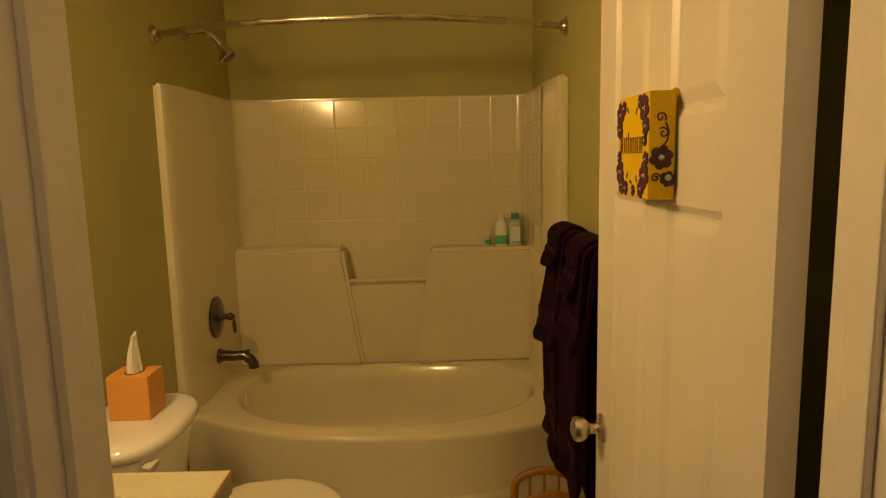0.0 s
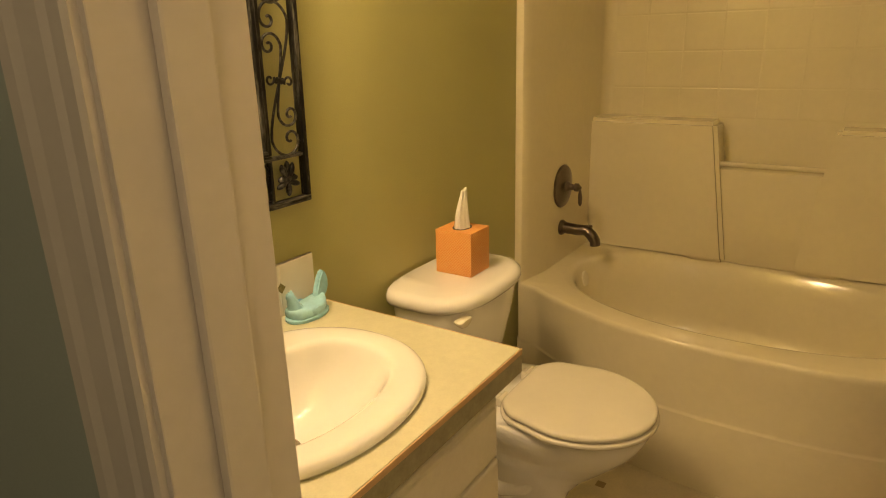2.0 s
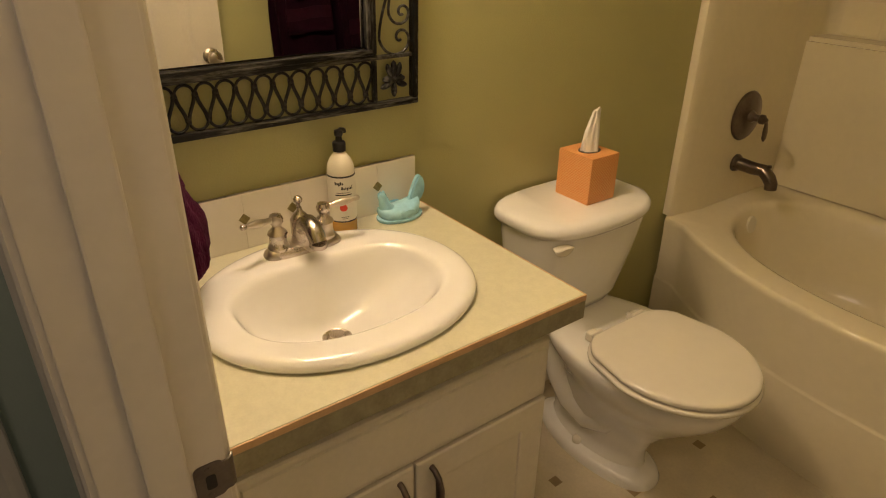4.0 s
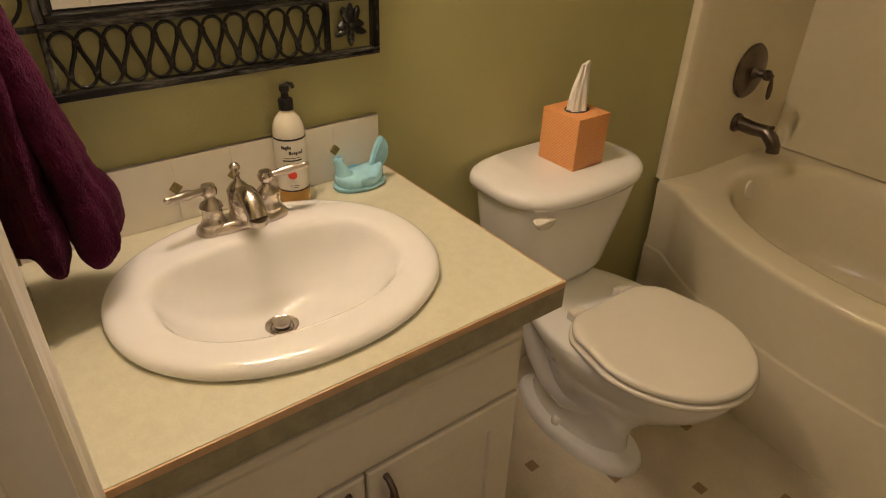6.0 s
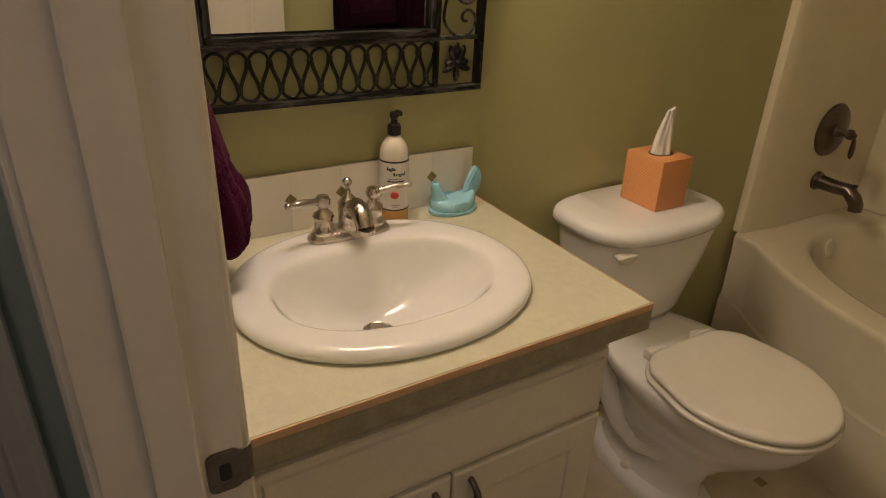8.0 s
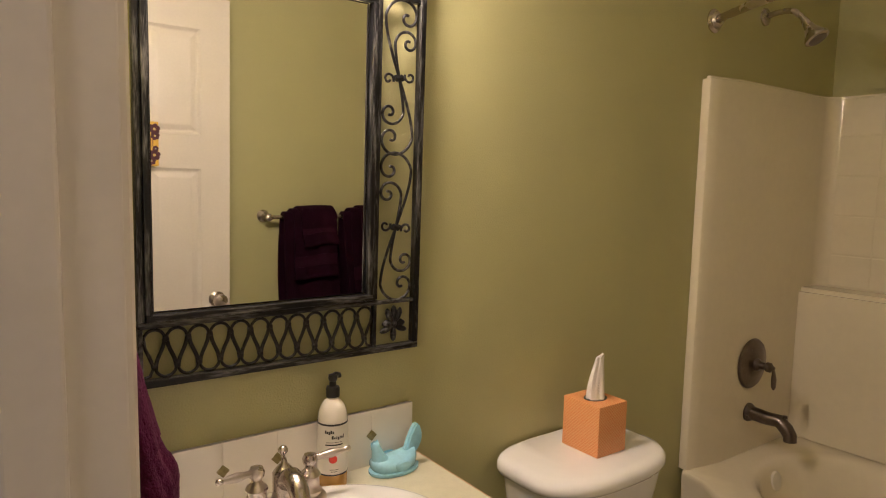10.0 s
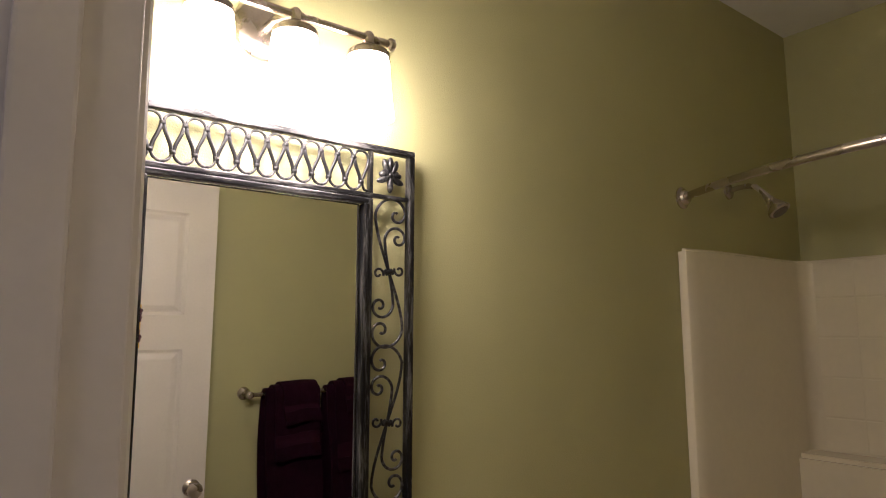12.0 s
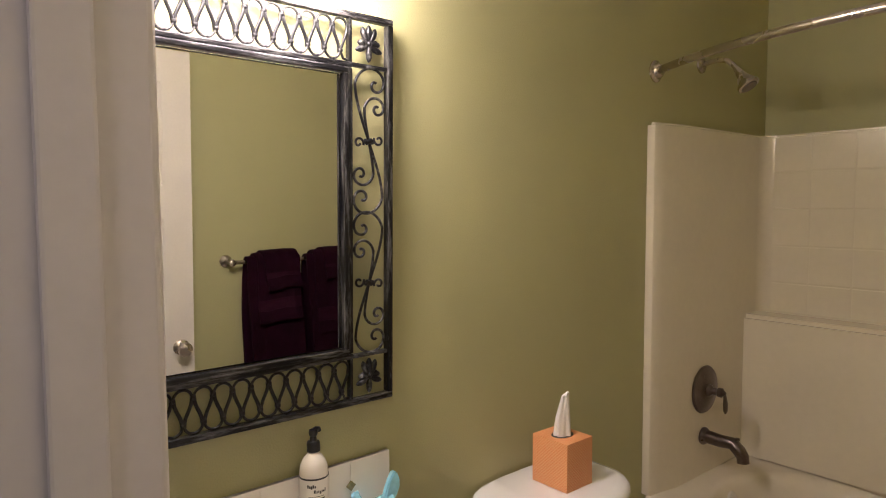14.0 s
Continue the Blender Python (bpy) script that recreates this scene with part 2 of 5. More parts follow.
def box(x0, x1, y0, y1, z0, z1, bevel=0.0, seg=2):
    bm = bmesh.new()
    bmesh.ops.create_cube(bm, size=1)
    for v in bm.verts:
        v.co = Vector(((x0 + x1) / 2 + v.co.x * (x1 - x0), (y0 + y1) / 2 + v.co.y * (y1 - y0), (z0 + z1) / 2 + v.co.z * (z1 - z0)))
    if bevel:
        bmesh.ops.bevel(bm, geom=bm.edges[:], offset=bevel, segments=seg, profile=0.6, affect="EDGES")
    return bm


def prism(outline, axis, a, b, bevel=0.0):
    """Extrude a plane outline along an axis from a to b. outline: pairs in the other two axes, in order."""
    bm = bmesh.new()

    def at(p, h):
        return {"x": (h, p[0], p[1]), "y": (p[0], h, p[1]), "z": (p[0], p[1], h)}[axis]
    lo, hi = [bm.verts.new(at(p, a)) for p in outline], [bm.verts.new(at(p, b)) for p in outline]
    n = len(outline)
    bm.faces.new(lo)
    bm.faces.new(hi)
    for i in range(n):
        bm.faces.new((lo[i], lo[(i + 1) % n], hi[(i + 1) % n], hi[i]))
    bmesh.ops.recalc_face_normals(bm, faces=bm.faces)
    if bevel:
        bmesh.ops.bevel(bm, geom=bm.edges[:], offset=bevel, segments=2, affect="EDGES")
    return bm


def rings(loops, closed_ends=True):
    """Skin a list of closed loops of equal length."""
    bm = bmesh.new()
    vs = [[bm.verts.new(p) for p in lp] for lp in loops]
    n = len(loops[0])
    for a, b in zip(vs, vs[1:]):
        for i in range(n):
            bm.faces.new((a[i], a[(i + 1) % n], b[(i + 1) % n], b[i]))
    if closed_ends:
        bm.faces.new(vs[0])
        bm.faces.new(vs[-1])
    bmesh.ops.recalc_face_normals(bm, faces=bm.faces)
    return bm


def lathe(profile, m=None, seg=32):
    """Turn (radius, height) pairs about z, then move by the pose m."""
    loops = [[((max(r, 1e-4)) * math.cos(2 * math.pi * i / seg), max(r, 1e-4) * math.sin(2 * math.pi * i / seg), h) for i in range(seg)] for r, h in profile]
    bm = rings(loops)
    if m is not None:
        bmesh.ops.transform(bm, matrix=m, verts=bm.verts)
    return bm


def tube(points, radius, seg=10, closed=False):
    """A round bar along points; radius may be one number or one a point."""
    pts = [Vector(p) for p in points]
    n = len(pts)
    rad = radius if isinstance(radius, (list, tuple)) else [radius] * n
    loops, up = [], None
    for i, p in enumerate(pts):
        a, b = (pts[(i - 1) % n], pts[(i + 1) % n]) if closed else (pts[max(i - 1, 0)], pts[min(i + 1, n - 1)])
        d = (b - a).normalized()
        if up is None:
            up = d.orthogonal().normalized()
        up = (up - d * up.dot(d)).normalized()
        side = d.cross(up)
        loops.append([tuple(p + rad[i] * (math.cos(2 * math.pi * k / seg) * up + math.sin(2 * math.pi * k / seg) * side)) for k in range(seg)])
    if closed:
        loops.append(loops[0])
        bm = rings(loops, False)
        bmesh.ops.remove_doubles(bm, verts=bm.verts, dist=1e-5)
        return bm
    return rings(loops)


def bez(p0, p1, p2, p3, n=12):
    out = []
    for i in range(n + 1):
        t = i / n
        out.append(tuple((1 - t) ** 3 * Vector(p0) + 3 * t * (1 - t) ** 2 * Vector(p1) + 3 * t * t * (1 - t) * Vector(p2) + t ** 3 * Vector(p3)))
    return out


def join(*bms):
    bm = bms[0]
    for b in bms[1:]:
        me = bpy.data.meshes.new("tmp")
        b.to_mesh(me)
        b.free()
        bm.from_mesh(me)
        bpy.data.meshes.remove(me)
    return bm


def ellipse(cx, cy, z, ax, ay, n=48, p=2.0):
    out = []
    for i in range(n):
        a = 2 * math.pi * i / n
        c, s = math.cos(a), math.sin(a)
        out.append((cx + ax * math.copysign(abs(c) ** (2 / p), c), cy + ay * math.copysign(abs(s) ** (2 / p), s), z))
    return out


def setting(name, bm, mat, label, category, smooth=None):
    return tagged(part(name, bm, mat, None, "", smooth), label, category, "", "structure")


# ---- the rooms: bathroom x 0..1.52, y -0.02..2.65; hall in front of its door ----
W, YB, YF, YH, CEIL = 1.52, 2.65, -0.027, -0.143, 2.76
DX0, DX1, DH = 0.689, 1.427, 2.04        # the door opening
HX, HY = 0.12, -1.45                     # hall's side wall and far wall

floor = setting("floor", box(-0.1, W + 0.1, YF, YB + 0.1, -0.05, 0.0), M_FLOOR, "cream sheet vinyl floor with small tan squares", "floor")
setting("floor_hall", box(-1.2, 3.0, HY - 0.1, YF, -0.05, -0.004), M_BROWN, "dark brown carpet in the hall", "floor")
setting("ceiling", box(-0.1, W + 0.1, YF, YB + 0.1, CEIL, CEIL + 0.05), M_CEIL, "off-white painted ceiling", "ceiling")
setting("ceiling_hall", box(-1.2, 3.0, HY - 0.1, YF, CEIL, CEIL + 0.05), M_CEIL, "off-white hall ceiling", "ceiling")
setting("wall_west", box(-0.12, 0.0, YF, YB, 0, CEIL), M_WALL, "olive green painted wall behind mirror and toilet", "wall")
setting("wall_north", box(-0.12, W + 0.12, YB, YB + 0.12, 0, CEIL), M_WALL, "olive green painted wall above the tub", "wall")
setting("wall_east", box(W, W + 0.12, YF, YB, 0, CEIL), M_WALL, "olive green painted wall with a towel bar", "wall")


def doorway_wall(y0, y1, x0, x1, mat):
    """A wall with one door opening, in three butted pieces of one mesh."""
    return join(box(x0, DX0 - 0.02, y0, y1, 0, CEIL), box(DX1 + 0.02, x1, y0, y1, 0, CEIL), box(DX0 - 0.02, DX1 + 0.02, y0, y1, DH + 0.02, CEIL))


YM = (YF + YH) / 2
setting("wall_south", doorway_wall(YM, YF, -0.12, W + 0.12, M_WALL), M_WALL, "olive green wall round the bathroom door", "wall")
setting("wall_hall_north", doorway_wall(YH, YM - 0.0, HX - 0.1, 3.0, M_HALLWALL), M_HALLWALL, "grey-green hall wall round the bathroom door", "wall")
# the hall's side wall, with a dark doorway in it
setting("wall_hall_west", join(box(HX - 0.1, HX, -0.33, YH, 0, CEIL), box(HX - 0.1, HX, HY, -1.16, 0, CEIL), box(HX - 0.1, HX, -1.16, -0.33, 2.06, CEIL)), M_HALLWALL, "grey-green hall side wall with a doorway", "wall")
setting("wall_hall_south", box(HX - 0.1, 3.0, HY - 0.1, HY, 0, CEIL), M_HALLWALL, "grey-green far hall wall", "wall")
setting("wall_hall_east", box(3.0, 3.1, HY - 0.1, YF, 0, CEIL), M_HALLWALL, "grey-green wall at the end of the hall", "wall")
setting("wall_dark_room", join(box(-1.25, -1.2, HY, YH, 0, CEIL), box(-1.2, HX - 0.1, HY - 0.1, HY, 0, CEIL), box(-1.2, HX - 0.1, YH, YM, 0, CEIL)), M_DARK, "walls of the room beyond the hall, coloured dark as its shade", "wall")


def casing_profile():
    """Width (0 at the opening) and thickness of a moulded door casing."""
    return [(0.0, 0.0), (0.0, 0.008), (0.004, 0.011), (0.016, 0.012), (0.022, 0.009), (0.028, 0.012), (0.050, 0.014), (0.060, 0.017), (0.072, 0.018), (0.075, 0.015), (0.075, 0.0)]


def casing_leg(edge, sign, y, out, z0, z1):
    """A vertical casing leg; edge: x by the opening, sign: way that it widens, out: way that it stands proud in y."""
    return prism([(edge + sign * w, y + out * t) for w, t in casing_profile()], "z", z0, z1)


def casing_head(x0, x1, y, out, z):
    return prism([(y + out * t, z + w) for w, t in casing_profile()], "x", x0, x1)


jamb = thing("door_frame", DX0, YM, 0, "white painted door frame with stops and casing", "door frame", kind="structure")
J0, J1 = YH - 0.002, YF + 0.002
for nm, bm in (("jamb", box(DX0 - 0.018, DX0, J0, J1, 0, DH + 0.018, 0.0015)), ("jamb", box(DX1, DX1 + 0.018, J0, J1, 0, DH + 0.018, 0.0015)),
               ("head_jamb", box(DX0, DX1, J0, J1, DH, DH + 0.018, 0.0015)),
               ("door_stop", box(DX0, DX0 + 0.011, -0.105, -0.065, 0, DH, 0.003)), ("door_stop", box(DX1 - 0.011, DX1, -0.105, -0.065, 0, DH, 0.003)),
               ("door_stop", box(DX0 + 0.011, DX1 - 0.011, -0.105, -0.065, DH - 0.011, DH, 0.003)),
               ("casing", casing_leg(DX0 - 0.006, -1, YH, -1, 0, DH + 0.08)), ("casing", casing_leg(DX1 + 0.006, 1, YH, -1, 0, DH + 0.08)),
               ("casing", casing_head(DX0 - 0.006, DX1 + 0.006, YH, -1, DH + 0.006)),
               ("casing", casing_leg(DX0 - 0.012, -1, YF, 1, 0, DH + 0.08)), ("casing", casing_leg(DX1 + 0.006, 1, YF, 1, 0, DH + 0.08)),
               ("casing", casing_head(DX0 - 0.006, DX1 + 0.006, YF, 1, DH + 0.006))):
    piece(jamb, nm, bm, M_TRIM)
# strike plate with its curled lip, and a black pad as its hole's shade
def rounded(y0, y1, z0, z1, r, n=5):
    out = []
    for cy, cz, a0 in ((y1 - r, z1 - r, 0), (y0 + r, z1 - r, 90), (y0 + r, z0 + r, 180), (y1 - r, z0 + r, 270)):
        out += [(cy + r * math.cos(radians(a0 + 90 * k / n)), cz + r * math.sin(radians(a0 + 90 * k / n))) for k in range(n + 1)]
    return out


sp = piece(jamb, "strike_plate", join(prism(rounded(-0.061, YF - 0.002, 0.875, 0.923, 0.008), "x", DX0 - 0.001, DX0 + 0.0022),
                                      prism([(DX0 + 0.0022, YF - 0.004), (DX0 + 0.0016, YF + 0.004), (DX0 - 0.002, YF + 0.009), (DX0 - 0.007, YF + 0.011), (DX0 - 0.007, YF + 0.009), (DX0 - 0.003, YF + 0.007), (DX0 - 0.0006, YF + 0.003), (DX0, YF - 0.004)], "z", 0.879, 0.919)), M_PLATE, "worn brown metal strike plate with a curled lip")
# No hole is cut: a raised black pad gives its shade.
piece(sp, "latch_hole_pad", prism(rounded(-0.050, -0.039, 0.889, 0.908, 0.003), "x", DX0 + 0.001, DX0 + 0.0028), M_BLACK, "black pad as the latch hole's shade")
for zz in (0.881, 0.917):
    piece(sp, "screw", lathe([(0.0, 0), (0.0032, 0), (0.0028, 0.0012), (0, 0.0014)], pose(DX0 + 0.002, -0.047, zz, 0, 90, 0), 12), M_PLATE)

hall_frame = thing("door_frame_hall", HX, -0.33, 0, "white casing of the dark doorway in the hall", "door frame", kind="structure")
for nm, bm in (("casing", prism([(HX + t, -0.32 + w) for w, t in casing_profile()], "z", 0, 2.06)), ("casing", prism([(HX + t, -1.17 - w) for w, t in casing_profile()], "z", 0, 2.06)),
               ("casing", box(HX, HX + 0.018, -1.245, -0.245, 2.06, 2.13, 0.004)), ("jamb", box(HX - 0.1, HX + 0.003, -0.345, -0.33, 0, 2.06)), ("jamb", box(HX - 0.1, HX + 0.003, -1.16, -1.145, 0, 2.06))):
    piece(hall_frame, nm, bm, M_TRIM)


def base_prof(at, out):
    return [(at, 0), (at + out * 0.013, 0), (at + out * 0.013, 0.07), (at + out * 0.007, 0.085), (at, 0.088)]


setting("baseboard_west", prism([(x, z) for x, z in base_prof(0.0, 1)], "y", 0.70, 1.70), M_TRIM, "white painted baseboard beside the toilet", "baseboard")
setting("baseboard_east", prism([(x, z) for x, z in base_prof(W, -1)], "y", 0.06, 1.70), M_TRIM, "white painted baseboard below the towel bar", "baseboard")
setting("baseboard_hall", prism([(y, z) for y, z in base_prof(YH, -1)], "x", HX, DX0 - 0.082), M_TRIM, "white painted hall baseboard", "baseboard")


# ---- the bathroom door, opened against the east wall ----
def door_leaf():
    """Built closed-flat: width along +y from the hinge, visible face towards -x at x = 0, thickness to +x."""
    wd, th, zt = 0.692, 0.035, 2.03
    root = thing("door_1", 0, 0, 0.012, "white four-panel interior door, opened into the bathroom", "door", kind="structure")
    cols, rows = [(0.125, 0.308), (0.400, 0.585)], [(0.24, 1.40), (1.525, 1.91)]
    d = 0.006
    bm = box(0.009, th - 0.009, 0.0, wd, 0.0, zt)
    for x0, x1 in ((0.0, 0.009), (th - 0.009, th)):
        ys = [0, cols[0][0], cols[0][1], cols[1][0], cols[1][1], wd]
        zs = [0, rows[0][0], rows[0][1], rows[1][0], rows[1][1], zt]
        b2 = bmesh.new()
        face = x0 if x0 == 0 else x1
        back = x1 if x0 == 0 else x0
        grid = [[b2.verts.new((face, y, z)) for z in zs] for y in ys]
        for i in range(5):
            for j in range(5):
                if i in (1, 3) and j in (1, 3):
                    continue
                b2.faces.new((grid[i][j], grid[i + 1][j], grid[i + 1][j + 1], grid[i][j + 1]))
        sg = 1 if x0 == 0 else -1
        for i in (1, 3):
            for j in (1, 3):
                y0, y1, z0, z1 = ys[i], ys[i + 1], zs[j], zs[j + 1]
                prev = [grid[i][j], grid[i + 1][j], grid[i + 1][j + 1], grid[i][j + 1]]
                for ins, dep in ((0.004, 0.003), (0.011, d + 0.001), (0.017, d + 0.001), (0.034, 0.002), (0.038, 0.0015)):
                    cur = [b2.verts.new((face + sg * dep, yy, zz)) for yy, zz in ((y0 + ins, z0 + ins), (y1 - ins, z0 + ins), (y1 - ins, z1 - ins), (y0 + ins, z1 - ins))]
                    for k in range(4):
                        b2.faces.new((prev[k], prev[(k + 1) % 4], cur[(k + 1) % 4], cur[k]))
                    prev = cur
                b2.faces.new(prev)
        # side strips that close the skin to the core
        for a, b in (((0, 0), (5, 0)), ((5, 0), (5, 5)), ((5, 5), (0, 5)), ((0, 5), (0, 0))):
            p, q = grid[a[0]][a[1]].co, grid[b[0]][b[1]].co
            b2.faces.new([b2.verts.new(v) for v in (p, q, (back, q.y, q.z), (back, p.y, p.z))])
        bm = join(bm, b2)
    bmesh.ops.remove_doubles(bm, verts=bm.verts, dist=1e-5)
    bmesh.ops.recalc_face_normals(bm, faces=bm.faces)
    leaf = part("leaf", bm, M_DOOR, root)
    for sg, x in ((-1, 0.0), (1, th)):
        kn = part("door_knob", lathe([(0, 0), (0.031, 0.0), (0.031, 0.003), (0.026, 0.008), (0.013, 0.011), (0.011, 0.018), (0.012, 0.030), (0.020, 0.036), (0.0265, 0.045), (0.0275, 0.054), (0.024, 0.062), (0.013, 0.067), (0, 0.068)],
                                      pose(x, wd - 0.050, 0.895, 0, -90 if sg < 0 else 90, 0), 32), M_NICKEL, root, "brushed nickel door knob", 40)
    part("latch", box(0.006, 0.029, wd - 0.001, wd + 0.003, 0.868, 0.922, 0.001), M_PLATE, root)
    for zz in (0.22, 1.0, 1.80):
        part("hinge", join(box(0.004, 0.034, -0.002, 0.0005, zz - 0.044, zz + 0.044), lathe([(0.006, -0.045), (0.006, 0.045)], pose(th + 0.004, -0.002, zz), 12)), M_PLATE, root)
    return root


DOOR = door_leaf()
DOOR.matrix_basis = pose(1.384, 0.004, 0.010, 0, 0, 1.0)

# ---- painted canvas sign on the door ----
def door_sign():
    root = thing("canvas_sign", 1.36, 0.35, 1.42, "small yellow canvas sign with purple flowers hung on the door", "sign")
    x0, x1, y0, y1, z0, z1 = 1.337, 1.376, 0.276, 0.432, 1.417, 1.573
    cv = piece(root, "canvas", box(x0, x1, y0, y1, z0, z1, 0.003), M_YELLOW)

    def petals(face, a, b, r, n=6):
        bms = []
        for k in range(n):
            t = 2 * math.pi * k / n + 0.3
            aa, bb = a + math.cos(t) * r * 0.6, b + math.sin(t) * r * 0.6
            prof = [(0, -0.0005), (r * 0.42, -0.0003), (r * 0.36, 0.0016), (0, 0.0024)]
            bms.append(lathe(prof, pose(x0, aa, bb, 0, -90, 0) if face == "x" else pose(aa, y0, bb, 90, 0, 0), 10))
        return join(*bms)
    # flower clusters in the four corners of the front (towards -x), more on the hinge-side edge (towards -y)
    for a, b, r in ((0.418, 1.547, 0.020), (0.420, 1.523, 0.016), (0.398, 1.556, 0.012), (0.297, 1.550, 0.021), (0.289, 1.524, 0.015), (0.316, 1.560, 0.011), (0.291, 1.503, 0.009),
                    (0.417, 1.455, 0.021), (0.407, 1.434, 0.016), (0.421, 1.478, 0.011), (0.294, 1.452, 0.021), (0.308, 1.432, 0.015), (0.287, 1.476, 0.012), (0.384, 1.430, 0.012), (0.345, 1.428, 0.009)):
        fl = piece(root, "flower", petals("x", a, b, r), M_PURPLE, "dark purple painted flower", 30)
        piece(fl, "gem", lathe([(0, 0), (0.0024, 0), (0.0017, 0.0016), (0, 0.002)], pose(x0 - 0.002, a, b, 0, -90, 0), 10), M_GEM)
    for a, b, tilt in ((0.378, 1.552, 40), (0.334, 1.548, -35), (0.378, 1.450, -30), (0.330, 1.446, 30), (0.360, 1.440, 80)):
        piece(root, "leaf", lathe([(0, -0.0004), (0.0075, 0.0), (0.0045, 0.0012), (0, 0.0016)], pose(x0, a, b, 0, -90, 0) @ pose(0, 0, 0, 0, 0, tilt) @ Matrix.Diagonal((1.0, 0.38, 1.0, 1)), 12), M_LEAFGREEN, "olive painted leaf", 30)
    fl = piece(root, "flower", petals("y", 1.356, 1.478, 0.018), M_PURPLE, "dark purple painted flower", 30)
    piece(fl, "gem", lathe([(0, 0), (0.0045, 0), (0.003, 0.003), (0, 0.004)], pose(1.356, y0 - 0.001, 1.478, 90, 0, 0), 12), M_GEM)
    fl = piece(root, "flower", petals("y", 1.366, 1.447, 0.012), M_PURPLE, "dark purple painted flower", 30)
    piece(fl, "gem", lathe([(0, 0), (0.0055, 0), (0.004, 0.003), (0, 0.004)], pose(1.366, y0 - 0.001, 1.449, 90, 0, 0), 12), M_GEM)

    def curl(cx, cz, r, turns, start, sgn=1):
        return [(cx + sgn * r * (1 - i / 40 * 0.8) * math.cos(start + turns * 2 * math.pi * i / 40), y0 - 0.0004, cz + r * (1 - i / 40 * 0.8) * math.sin(start + turns * 2 * math.pi * i / 40)) for i in range(41)]
    for pts in (curl(1.354, 1.535, 0.008, 1.2, -0.6), curl(1.358, 1.513, 0.008, 1.2, 0.8, -1), curl(1.348, 1.449, 0.007, 1.3, 0.2), [(1.361, y0 - 0.0004, 1.528), (1.366, y0 - 0.0004, 1.515), (1.364, y0 - 0.0004, 1.503), (1.357, y0 - 0.0004, 1.493)]):
        piece(root, "vine", tube(pts, 0.0012, 6), M_PURPLE, "painted curling vine")
    # a line of lettering, too small to read: bars between two rules
    for k, (a, hgt) in enumerate(((0.412, 0.034), (0.405, 0.030), (0.393, 0.022), (0.384, 0.024), (0.373, 0.030), (0.363, 0.022), (0.354, 0.022), (0.344, 0.022), (0.334, 0.022), (0.325, 0.022), (0.314, 0.022), (0.305, 0.020))):
        piece(root, "letter_bar", box(x0 - 0.0012, x0 + 0.0002, a - 0.0014, a + 0.0014, 1.487, 1.487 + hgt), M_FAINT)
    for zz in (1.4855, 1.5085):
        piece(root, "letter_bar", box(x0 - 0.0012, x0 + 0.0002, 0.302, 0.409, zz - 0.0008, zz + 0.0008), M_FAINT)
    piece(root, "hanger", prism([(0.000, 0.0), (0.010, 0.006), (0.013, 0.012), (0.004, 0.016), (-0.004, 0.010)], "y", y0 + 0.006, y0 + 0.010), M_YELLOW, "canvas hanging tab").location = (x1 - 0.004, 0, z1 - 0.012)


door_sign()


# ---- tub and surround ----
def bow(x):
    """Front edge of the tub: bowed out most a little beyond the middle."""
    return min(1.738, 1.518 + 0.407 * abs(x - 0.86) ** 2.4)


def tub():
    root = thing("bathtub", 0.76, 2.1, 0, "almond acrylic bow-front bathtub with a glossy rim", "bathtub")
    cx, cy, n = 0.79, 2.055, 128
    out = []
    for i in range(n):
        a = 2 * math.pi * i / n
        dx, dy = math.cos(a), math.sin(a)
        r = 0.0
        while True:
            x, y = cx + dx * r, cy + dy * r
            if x < 0.003 or x > 1.517 or y > 2.60 or y < bow(x):
                break
            r += 0.002
        out.append((dx, dy, r))

    def ring(off, z):
        return [(cx + dx * (r - off), cy + dy * (r - off), z) for dx, dy, r in out]
    inner = [(0.648, 0.422), (0.640, 0.412), (0.630, 0.398), (0.612, 0.368), (0.575, 0.325), (0.53, 0.285), (0.47, 0.24)]
    zin = [0.493, 0.486, 0.468, 0.40, 0.26, 0.165, 0.138]

    def basin(ax, ay, z):
        lp = []
        for dx, dy, r in out:
            t = math.atan2(dy, dx)
            c, s = math.cos(t), math.sin(t)
            b = ay if s < 0 else ay * 0.85
            k = (abs(c / ax) ** 2.15 + abs(s / b) ** 2.15) ** (-1 / 2.15)
            lp.append((cx + k * c, cy + k * s, z))
        return lp
    loops = [ring(0.0, 0.0), ring(0.0, 0.252), ring(0.001, 0.256), ring(0.004, 0.259), ring(0.005, 0.266), ring(0.003, 0.43), ring(0.001, 0.478), ring(0.001, 0.486), ring(0.0035, 0.494), ring(0.008, 0.4985), ring(0.015, 0.500)]
    b0 = basin(0.660, 0.434, 0.498)
    loops.append([tuple(Vector(a) * 0.12 + Vector(b) * 0.88) for a, b in zip(loops[-1], b0)])
    loops[-1] = [(p[0], p[1], 0.500) for p in loops[-1]]
    loops.append(b0)
    for (ax, ay), z in zip(inner, zin):
        loops.append(basin(ax, ay, z))
    loops.append(basin(0.2, 0.1, 0.13))
    piece(root, "body", rings(loops), M_ACRYLIC, smooth=50)
    piece(root, "overflow_plate", lathe([(0, 0), (0.036, 0), (0.036, 0.004), (0.030, 0.011), (0.008, 0.013), (0, 0.013)], pose(0.163, 2.075, 0.432, 0, 78, 0), 24), M_SEAT, "round pale overflow plate", 40)


tub()


